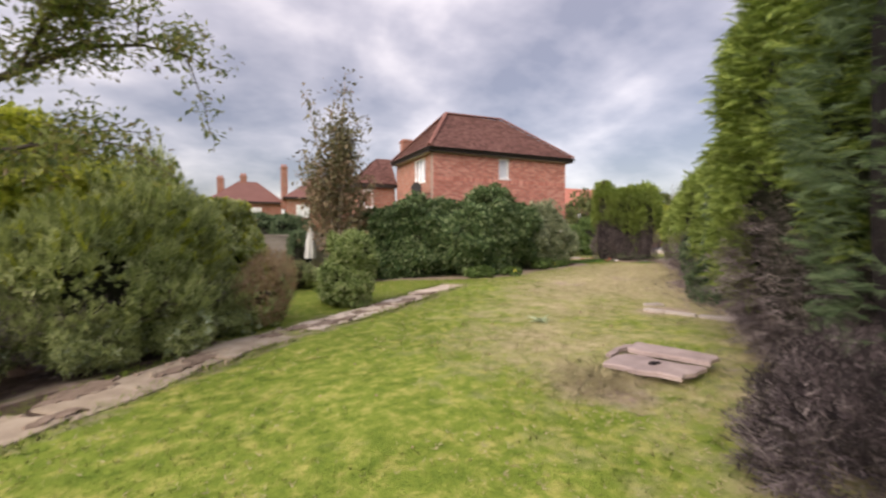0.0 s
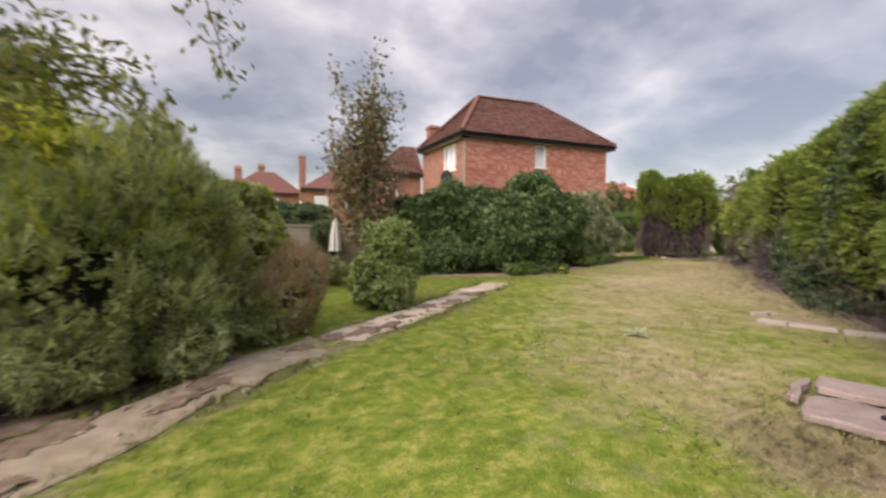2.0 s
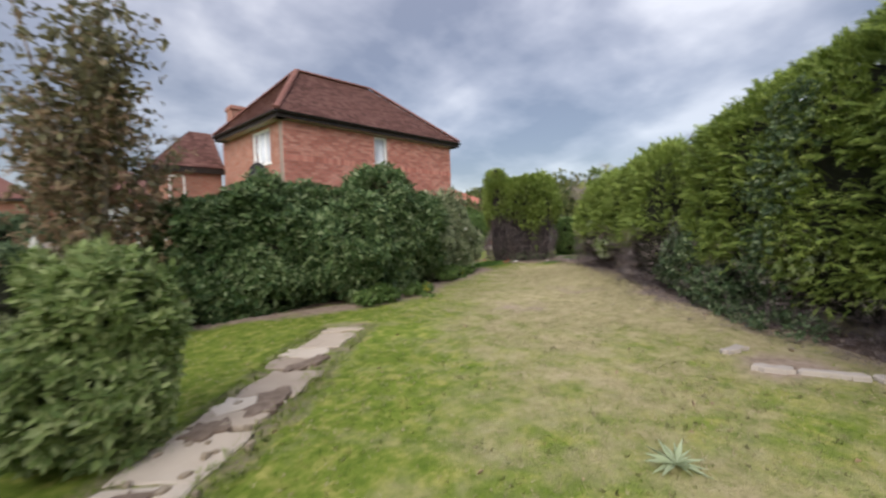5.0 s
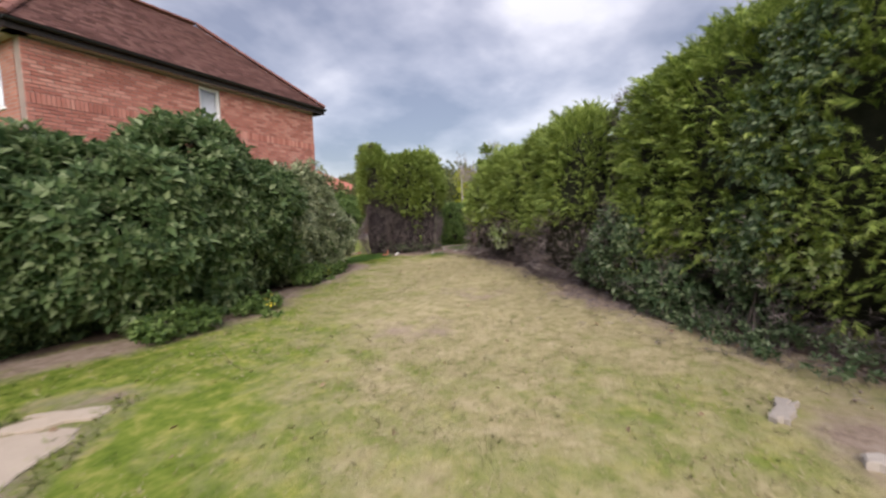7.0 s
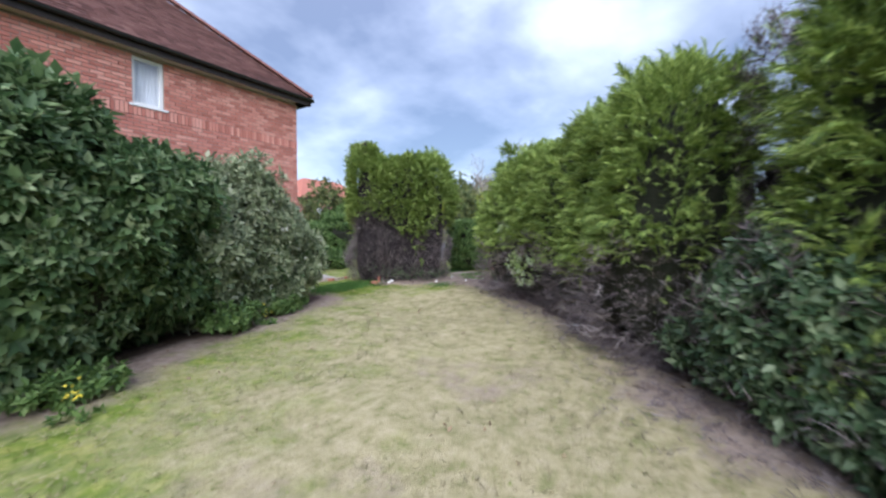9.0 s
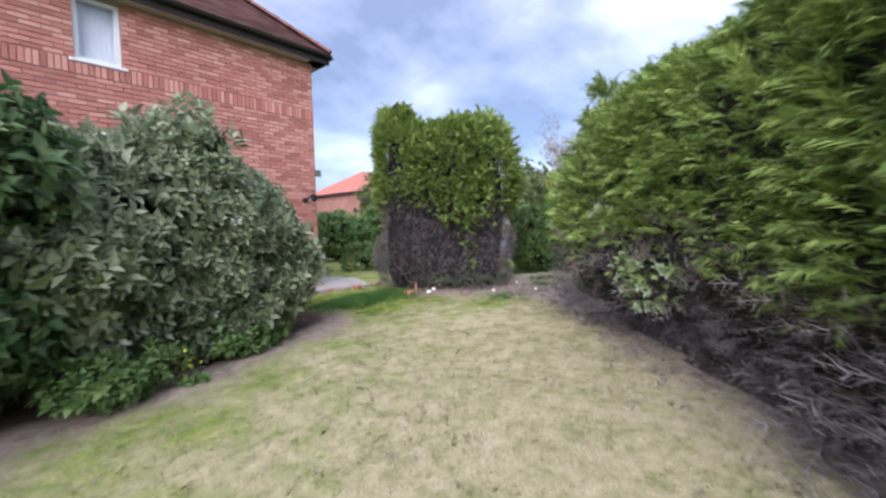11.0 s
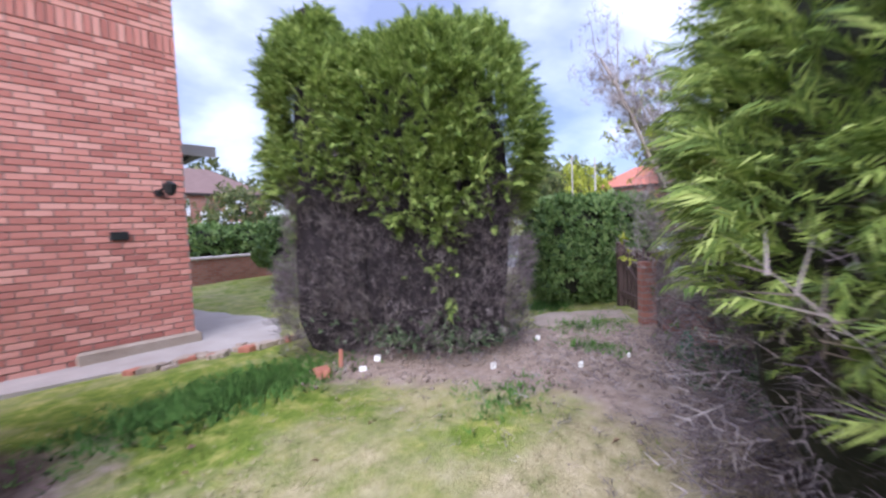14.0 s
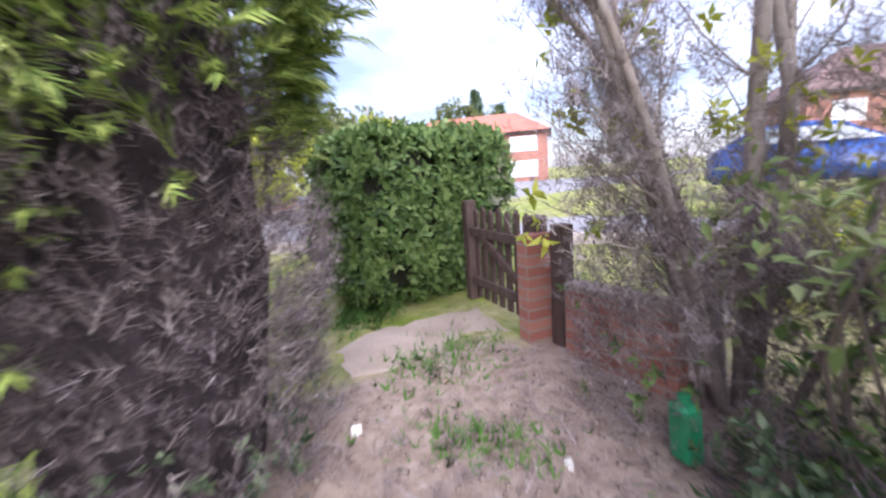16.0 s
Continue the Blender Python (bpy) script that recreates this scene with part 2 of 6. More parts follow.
def brick_texture(name, size=1.0):
    """Coursed brickwork for walls that stay far off."""
    m = bpy.data.materials.new(name)
    m.use_nodes = True
    n, l = m.node_tree.nodes, m.node_tree.links
    b = n["Principled BSDF"]
    b.inputs["Roughness"].default_value = 0.9
    co, sp, cb, ad = n.new("ShaderNodeTexCoord"), n.new("ShaderNodeSeparateXYZ"), n.new("ShaderNodeCombineXYZ"), n.new("ShaderNodeMath")
    l.new(co.outputs["Object"], sp.inputs[0])
    l.new(sp.outputs["X"], ad.inputs[0])
    l.new(sp.outputs["Y"], ad.inputs[1])
    l.new(ad.outputs[0], cb.inputs[0])
    l.new(sp.outputs["Z"], cb.inputs[1])
    t, no, mx, bp = n.new("ShaderNodeTexBrick"), n.new("ShaderNodeTexNoise"), n.new("ShaderNodeMix"), n.new("ShaderNodeBump")
    for key, v in (("Color1", (0.40, 0.145, 0.10, 1)), ("Color2", (0.52, 0.235, 0.17, 1)), ("Mortar", (0.37, 0.30, 0.25, 1)), ("Scale", 1.0),
                   ("Brick Width", 0.225 * size), ("Row Height", 0.075 * size), ("Mortar Size", 0.008)):
        t.inputs[key].default_value = v
    no.inputs["Scale"].default_value = 1.3
    l.new(cb.outputs[0], t.inputs["Vector"])
    l.new(co.outputs["Object"], no.inputs["Vector"])
    mx.data_type, mx.blend_type = "RGBA", "MULTIPLY"
    mx.inputs["Factor"].default_value = 0.5
    l.new(t.outputs["Color"], mx.inputs["A"])
    l.new(no.outputs["Fac"], mx.inputs["B"])
    l.new(mx.outputs["Result"], b.inputs["Base Color"])
    bp.inputs["Strength"].default_value, bp.inputs["Distance"].default_value = 0.6, 0.01
    bp.invert = True
    l.new(t.outputs["Fac"], bp.inputs["Height"])
    l.new(bp.outputs["Normal"], b.inputs["Normal"])
    return m


M_BRICKFAR = brick_texture("far_brickwork")


def ground_material():
    """Lawn, dry lawn, bare earth, and dark bed soil that also carries hedge-foot shade, by two painted masks broken up
    with noise.
    """
    m = bpy.data.materials.new("lawn_and_earth")
    m.use_nodes = True
    n, l = m.node_tree.nodes, m.node_tree.links
    b = n["Principled BSDF"]
    b.inputs["Roughness"].default_value, b.inputs["Specular IOR Level"].default_value = 0.95, 0.1
    co = n.new("ShaderNodeTexCoord").outputs["Object"]

    def noise_at(scale, detail=4, rough=0.6):
        q = n.new("ShaderNodeTexNoise")
        q.inputs["Scale"].default_value, q.inputs["Detail"].default_value, q.inputs["Roughness"].default_value = scale, detail, rough
        l.new(co, q.inputs["Vector"])
        return q.outputs["Fac"]

    def ramp(src, *stops):
        r = n.new("ShaderNodeValToRGB")
        e = r.color_ramp.elements
        e[0].position, e[0].color = stops[0][0], (*stops[0][1], 1)
        e[1].position, e[1].color = stops[-1][0], (*stops[-1][1], 1)
        for p, c in stops[1:-1]:
            e.new(p).color = (*c, 1)
        l.new(src, r.inputs["Fac"])
        return r.outputs["Color"]

    def mask(attr, scale, amount, lo, hi):
        a, ma, mr = n.new("ShaderNodeAttribute"), n.new("ShaderNodeMath"), n.new("ShaderNodeMapRange")
        a.attribute_name = attr
        ma.operation = "MULTIPLY_ADD"
        ma.inputs[1].default_value = amount
        l.new(noise_at(scale, 6, 0.65), ma.inputs[0])
        l.new(a.outputs["Fac"], ma.inputs[2])
        mr.inputs["From Min"].default_value, mr.inputs["From Max"].default_value = lo + amount / 2, hi + amount / 2
        l.new(ma.outputs[0], mr.inputs["Value"])
        return mr.outputs["Result"]

    def mix(f, a, c):
        x = n.new("ShaderNodeMix")
        x.data_type = "RGBA"
        l.new(f, x.inputs["Factor"])
        l.new(a, x.inputs["A"])
        l.new(c, x.inputs["B"])
        return x.outputs["Result"]

    lawn = ramp(noise_at(5, 8, 0.72), (0.32, (0.09, 0.15, 0.02)), (0.5, (0.19, 0.255, 0.04)), (0.66, (0.40, 0.385, 0.11)))
    dry = ramp(noise_at(6, 8, 0.72), (0.3, (0.19, 0.21, 0.07)), (0.5, (0.42, 0.36, 0.20)), (0.72, (0.55, 0.47, 0.30)))
    earth = ramp(noise_at(9, 6, 0.7), (0.25, (0.19, 0.14, 0.11)), (0.5, (0.35, 0.27, 0.215)), (0.75, (0.48, 0.39, 0.325)))
    # dark bed soil; the same colour paints the shade under the hedge
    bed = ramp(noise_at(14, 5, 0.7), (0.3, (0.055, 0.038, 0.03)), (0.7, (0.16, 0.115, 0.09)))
    c = mix(mask("dry", 1.9, 1.5, 0.3, 0.85), lawn, dry)
    c = mix(mask("earth", 2.6, 1.2, 0.3, 0.75), c, earth)
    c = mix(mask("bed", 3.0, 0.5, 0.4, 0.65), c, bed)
    l.new(c, b.inputs["Base Color"])
    bp = n.new("ShaderNodeBump")
    bp.inputs["Strength"].default_value, bp.inputs["Distance"].default_value = 0.7, 0.03
    l.new(noise_at(40, 5, 0.7), bp.inputs["Height"])
    l.new(bp.outputs["Normal"], b.inputs["Normal"])
    return m


M_PAD = material("earth_stained_concrete", [(0.27, 0.21, 0.16), (0.38, 0.31, 0.245), (0.47, 0.40, 0.33)], scale=3, bump=0.4, rough=0.95)
M_GREYTWIG = leaf_material("grey_dead_twigs", (0.16, 0.13, 0.125), (0.30, 0.255, 0.245), (0.46, 0.41, 0.39), rough=0.9, through_light=0.1, spec=0.1)
M_NEARPATH = material("earthy_worn_concrete", [(0.22, 0.175, 0.13), (0.345, 0.285, 0.215), (0.46, 0.395, 0.31)], scale=5, bump=0.5, grain=60, rough=0.97)
M_CLOD = material("dry_earth_clods", [(0.16, 0.125, 0.10), (0.24, 0.19, 0.155), (0.33, 0.27, 0.225)], scale=15, bump=0.5, rough=0.97)
M_GROUND = ground_material()
M_EARTH = material("crumbly_earth", [(0.12, 0.085, 0.065), (0.22, 0.165, 0.125), (0.33, 0.26, 0.205)], scale=12, bump=0.8, grain=70, rough=0.97)


def glass_material():
    m = bpy.data.materials.new("window_glass")
    m.use_nodes = True
    b = m.node_tree.nodes["Principled BSDF"]
    b.inputs["Base Color"].default_value, b.inputs["Roughness"].default_value = (0.95, 0.97, 1, 1), 0.02
    b.inputs["Transmission Weight"].default_value, b.inputs["IOR"].default_value = 1.0, 1.45
    return m


M_GLASS = glass_material()

# ---- building helpers ----
rng = np.random.default_rng(7)


def gz(x, y):
    """Height of the ground: a slight rise along the garden, level far out."""
    return 0.024 * np.clip(x, -12, 24) - 0.005 * np.clip(y, -10, 30)


def mesh_object(name, verts, faces, mat, parent=None, label="", smooth=False):
    me = bpy.data.meshes.new(name)
    me.from_pydata([tuple(v) for v in verts], [], faces)
    me.materials.append(mat)
    if smooth:
        me.polygons.foreach_set("use_smooth", [True] * len(me.polygons))
    ob = new(name, me)
    if parent:
        ob.parent = parent
    if label:
        ob["label"] = label
    return ob


def part(name, bm, mat, parent=None, label="", smooth=False):
    me = bpy.data.meshes.new(name)
    bm.to_mesh(me)
    bm.free()
    me.materials.append(mat)
    if smooth:
        me.polygons.foreach_set("use_smooth", [True] * len(me.polygons))
    ob = new(name, me)
    if parent:
        ob.parent = parent
    if label:
        ob["label"] = label
    return ob


def add_box(bm, lo, hi, m=None, bevel=0.0):
    q = Matrix.LocRotScale([(a + b) / 2 for a, b in zip(lo, hi)], None, [b - a for a, b in zip(lo, hi)])
    r = bmesh.ops.create_cube(bm, size=1, matrix=(m @ q) if m else q)
    if bevel:
        edges = {e for v in r["verts"] for e in v.link_edges}
        bmesh.ops.bevel(bm, geom=list(edges), offset=bevel, segments=1, affect="EDGES")


def box(name, lo, hi, mat, parent=None, label="", m=None, bevel=0.0):
    bm = bmesh.new()
    add_box(bm, lo, hi, m, bevel)
    return part(name, bm, mat, parent, label)


def tube_mesh(paths, sides=6):
    """Tapered round limbs: each path is a list of (point, radius)."""
    verts, faces = [], []
    for path in paths:
        start = len(verts)
        pts = [Vector(p) for p, r in path]
        for i, (p, r) in enumerate(path):
            d = (pts[min(i + 1, len(pts) - 1)] - pts[max(i - 1, 0)]).normalized()
            u = d.orthogonal().normalized()
            w = d.cross(u)
            for k in range(sides):
                a = 2 * math.pi * k / sides
                verts.append(pts[i] + (u * math.cos(a) + w * math.sin(a)) * r)
            if i:
                a0, b0 = start + (i - 1) * sides, start + i * sides
                for k in range(sides):
                    k2 = (k + 1) % sides
                    faces.append((a0 + k, a0 + k2, b0 + k2, b0 + k))
        faces.append(tuple(range(start, start + sides))[::-1])
        faces.append(tuple(range(len(verts) - sides, len(verts))))
    return verts, faces


def empty(name, x, y, z=None):
    e = new(name)
    e.location = (x, y, float(gz(x, y)) if z is None else z)
    e.empty_display_size = 0.2
    bpy.context.view_layer.update()
    return e


def under(ob, parent):
    """Parent a mesh that was built in world places."""
    ob.parent = parent
    ob.matrix_parent_inverse = parent.matrix_basis.inverted()
    return ob


# leaf shapes: y runs along the leaf, z is its upper side
def leaf_shape(width, fold=0.12):
    return np.array([(0, 0, 0), (-width / 2, 0.45, fold), (0, 1, -0.05), (width / 2, 0.45, fold)]), [(0, 1, 2), (0, 2, 3)]


def fan_shape(blades, spread, width, droop=0.15, seed=1):
    """A spray of narrow blades from one point."""
    r = np.random.default_rng(seed)
    v, fc = [], []
    for i in range(blades):
        a = (i / max(blades - 1, 1) - 0.5) * spread + r.normal(0, 0.1)
        ln = 1 - 0.45 * abs(i / max(blades - 1, 1) - 0.5) * 2 + r.normal(0, 0.08)
        z = r.normal(0, 0.10)
        d, s = np.array([math.sin(a), math.cos(a), 0]), np.array([math.cos(a), -math.sin(a), 0])
        k = len(v)
        v += [d * 0.02 + s * width / 2, d * ln + (0, 0, z - droop * ln), d * 0.02 - s * width / 2]
        fc += [(k, k + 1, k + 2)]
    return np.array(v), fc


def whorl_shape(count, width, seed=2, plain=False):
    """A twig tip with some broad leaves set round it."""
    r = np.random.default_rng(seed)
    v, fc = [], []
    lv, lf = leaf_shape(width)
    if plain:          # narrow leaves: one long triangle each
        lv, lf = np.array([(-width / 2, 0.1, 0.03), (0, 1, -0.05), (width / 2, 0.1, 0.03)]), [(0, 1, 2)]
    for i in range(count):
        a, tilt, ln, up = 2.4 * i + r.normal(0, 0.2), r.uniform(0.1, 0.9), r.uniform(0.75, 1.05), 0.5 * i / count
        q = np.array((Matrix.Rotation(a, 3, "Z") @ Matrix.Rotation(tilt, 3, "X")))
        k = len(v)
        v += list((lv * ln) @ q.T + (0, 0, up))
        fc += [tuple(k + j for j in f) for f in lf]
    v = np.array(v)
    return v[:, [0, 2, 1]] * (1, 1, -1), fc      # the twig points along y


def scatter(name, points, aims, shape, sizes, mat, parent=None, twist=0.6, label=""):
    """One mesh of many copies of a leaf shape; aims: the way each one grows."""
    sv, sf = shape
    n = len(points)
    aims = aims + rng.normal(0, twist, aims.shape) * 0.6
    y = aims / np.maximum(np.linalg.norm(aims, axis=1, keepdims=True), 1e-6)
    ref = rng.normal(0, 1, (n, 3)) * 0.5 + (0, 0, 1)
    x = np.cross(y, ref)
    x /= np.maximum(np.linalg.norm(x, axis=1, keepdims=True), 1e-6)
    z = np.cross(x, y)
    s = np.asarray(sizes).reshape(-1, 1, 1)
    v = (sv[None, :, 0:1] * x[:, None] + sv[None, :, 1:2] * y[:, None] + sv[None, :, 2:3] * z[:, None]) * s + points[:, None]
    f = (np.array(sf)[None] + (np.arange(n) * len(sv))[:, None, None]).reshape(-1, 3)
    me = bpy.data.meshes.new(name)
    me.vertices.add(v.shape[0] * v.shape[1])
    me.vertices.foreach_set("co", v.reshape(-1).astype(np.float32))
    me.loops.add(f.size)
    me.loops.foreach_set("vertex_index", f.reshape(-1).astype(np.int32))
    me.polygons.add(len(f))
    me.polygons.foreach_set("loop_start", np.arange(0, f.size, 3, dtype=np.int32))
    me.update(calc_edges=True)
    me.materials.append(mat)
    ob = new(name, me)
    if parent:
        under(ob, parent)
    if label:
        ob["label"] = label
    return ob


def lumps(p, scale, seed=0.0):
    """Smooth uneven numbers in about -1..1 for an array of points."""
    q = p * scale + seed
    a = np.sin(q[:, 0] * 1.7 + 1.3 * np.sin(q[:, 1] * 1.1)) + np.sin(q[:, 1] * 1.9 + 1.1 * np.sin(q[:, 2] * 1.3)) + np.sin(q[:, 2] * 1.6 + 1.2 * np.sin(q[:, 0] * 1.4))
    b = np.sin(q[:, 0] * 4.1 + q[:, 1] * 2.7) + np.sin(q[:, 1] * 3.7 - q[:, 2] * 3.1) + np.sin(q[:, 2] * 4.3 + q[:, 0] * 2.2)
    return a / 3 + b / 7


# a mass of foliage is a few rounded blocks: (x, y, foot above ground, half length, half depth, height, yaw, squareness)
def blob_local(blob, pts):
    x, y, foot, a, b, h, yaw, p = blob
    c, s = math.cos(radians(yaw)), math.sin(radians(yaw))
    d = pts - (x, y, float(gz(x, y)) + foot + h / 2)
    return np.stack([(d[:, 0] * c + d[:, 1] * s) / a, (-d[:, 0] * s + d[:, 1] * c) / b, d[:, 2] / (h / 2)], 1)


def blob_surface(blob, n):
    x, y, foot, a, b, h, yaw, p = blob
    d = rng.normal(0, 1, (int(n * 2.6), 3))
    d /= np.linalg.norm(d, axis=1, keepdims=True)
    r = (np.abs(d) ** p).sum(1) ** (-1 / p)
    u = d * r[:, None]
    out = np.sign(u) * np.abs(u) ** (p - 1)
    out /= np.linalg.norm(out, axis=1, keepdims=True)
    even = r * r / np.maximum((d * out).sum(1), 0.2)      # as many leaves on the corners as on the faces
    u = u[rng.random(len(u)) < even / even.mean() / 2.6]
    nrm = np.sign(u) * np.abs(u) ** (p - 1) / (a, b, h / 2)
    nrm /= np.linalg.norm(nrm, axis=1, keepdims=True)
    loc = u * (a, b, h / 2)
    c, s = math.cos(radians(yaw)), math.sin(radians(yaw))
    turn = np.array([[c, s, 0], [-s, c, 0], [0, 0, 1]])
    return loc @ turn + (x, y, float(gz(x, y)) + foot + h / 2), nrm @ turn


def blob_points(blobs, density, rough=0.12, lump=1.4, depth=0.18, seed=0.0):
    """Points over the outside of joined blocks, with lumps and some depth."""
    P, N = [], []
    for i, bl in enumerate(blobs):
        a, b, h = bl[3], bl[4], bl[5] / 2
        area = 4 * math.pi * (((a * b) ** 1.6 + (a * h) ** 1.6 + (b * h) ** 1.6) / 3) ** (1 / 1.6)
        p, n = blob_surface(bl, int(area * density))
        keep = np.ones(len(p), bool)
        for j, other in enumerate(blobs):
            if j != i:
                keep &= (np.abs(blob_local(other, p)) ** other[7]).sum(1) > 0.8
        P.append(p[keep])
        N.append(n[keep])
    P, N = np.concatenate(P), np.concatenate(N)
    hollow = lumps(P, 3.1, seed + 1.0) + 0.5 * lumps(P, 7.3, seed + 2.0)
    move = rough * lumps(P, lump, seed) - depth * rng.random(len(P)) ** 1.5 + 0.45 * rough * np.clip(hollow, -1, 0.6)
    P = P + N * move[:, None]
    ok = (P[:, 2] > gz(P[:, 0], P[:, 1]) + 0.03) & (rng.random(len(P)) > np.clip(-0.25 - hollow, 0, 0.5) * 1.7)
    return P[ok], N[ok]


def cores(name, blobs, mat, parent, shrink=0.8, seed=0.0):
    """The inside of a mass of foliage: a solid core coloured near black for its shade."""
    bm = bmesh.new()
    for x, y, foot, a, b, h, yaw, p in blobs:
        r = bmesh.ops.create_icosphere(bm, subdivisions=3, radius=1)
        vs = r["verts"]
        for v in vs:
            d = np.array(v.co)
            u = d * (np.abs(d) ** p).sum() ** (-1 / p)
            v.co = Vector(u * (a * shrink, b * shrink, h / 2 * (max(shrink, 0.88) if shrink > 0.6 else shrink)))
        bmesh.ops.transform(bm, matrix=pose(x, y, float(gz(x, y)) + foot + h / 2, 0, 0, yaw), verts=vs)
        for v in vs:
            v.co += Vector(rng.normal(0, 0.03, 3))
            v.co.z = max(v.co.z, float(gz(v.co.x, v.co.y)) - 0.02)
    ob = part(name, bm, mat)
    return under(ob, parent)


def frond_shape(pairs, width, angle=0.7, droop=0.2, seed=1):
    """A feathery spray: a thin axis with side blades that shorten to the tip."""
    r = np.random.default_rng(seed)
    v, fc = [], []
    bits = [((0, 0), 0.0, 1.0)]
    for i in range(pairs):
        t = 0.12 + 0.75 * i / pairs
        bits += [((0, t), sg * (angle + r.normal(0, 0.12)), (0.55 - 0.42 * t) * r.uniform(0.8, 1.25)) for sg in (-1, 1)]
    for (ox, oy), a, ln in bits:
        d, s_ = np.array([math.sin(a), math.cos(a), 0]), np.array([math.cos(a), -math.sin(a), 0])
        o = np.array([ox, oy, -droop * oy * oy + r.normal(0, 0.02)])
        tip = o + d * ln + (0, 0, -droop * (oy + ln * 0.6) ** 2 + r.normal(0, 0.05))
        k = len(v)
        v += [o + s_ * width / 2, tip, o - s_ * width / 2]
        fc += [(k, k + 1, k + 2)]
    return np.array(v), fc


CONIFER = frond_shape(6, 0.06, 0.58)
FEATHER = frond_shape(10, 0.05, 0.6, 0.25, seed=11)
SHOOT = frond_shape(7, 0.05, 0.5, 0.05, seed=12)
CONIFER_B = frond_shape(8, 0.04, 0.55, 0.3, seed=5)
TWIGS = frond_shape(3, 0.028, 0.8, -0.15, seed=9)
LAUREL = whorl_shape(6, 0.5)
SMALL = whorl_shape(5, 0.5, seed=4)
NARROW = whorl_shape(6, 0.22, seed=6, plain=True)
ONE = leaf_shape(0.62)
BLADES = fan_shape(5, 1.3, 0.10, 0.1, seed=3)
SWEEP = frond_shape(11, 0.055, 0.55, 0.3, seed=21)


def line_points(line, step):
    out = []
    for (x0, y0), (x1, y1) in zip(line, line[1:]):
        n = max(1, int(math.hypot(x1 - x0, y1 - y0) / step))
        out += [(x0 + (x1 - x0) * i / n, y0 + (y1 - y0) * i / n) for i in range(n)]
    return np.array(out + [line[-1]])


def near_line(x, y, line):
    """Distance from each place to a line of points."""
    best = np.full(x.shape, 1e9)
    for (x0, y0), (x1, y1) in zip(line, line[1:]):
        dx, dy = x1 - x0, y1 - y0
        t = np.clip(((x - x0) * dx + (y - y0) * dy) / (dx * dx + dy * dy), 0, 1)
        best = np.minimum(best, np.hypot(x - x0 - t * dx, y - y0 - t * dy))
    return best


# ---- plan ----
PATH_LINE = [(-2.6, 3.4), (-2.15, 4.1), (-1.75, 4.72), (-1.35, 5.25), (-0.35, 6.3), (0.68, 7.08), (2.35, 8.44), (3.5, 9.5), (4.8, 10.62)]
HEDGE_FRONT = [(2.7, 0.3), (3.2, 1.4), (4.3, 2.3), (5.9, 2.8), (7.4, 4.3), (8.8, 6.0), (9.6, 6.9), (10.4, 7.5), (11.65, 8.1), (12.6, 8.9), (13.3, 9.8), (14.3, 10.5), (15.1, 11.2), (15.8, 11.5), (16.9, 11.9)]
LAUREL_FRONT = [(3.0, 13.3), (3.9, 12.95), (4.6, 12.7), (5.9, 12.1), (7.2, 12.2), (8.9, 13.1), (10.1, 13.4), (12.0, 13.95), (12.2, 14.3)]
SHRUB_FRONT = [(-5.0, 1.5), (-3.2, 4.2), (-2.2, 5.3), (-1.4, 5.9), (-0.5, 6.8), (0.3, 7.6)]
WALKED = [(2.0, 4.5), (4.0, 6.0), (6.5, 7.8), (10.0, 9.6), (13.0, 11.4)]


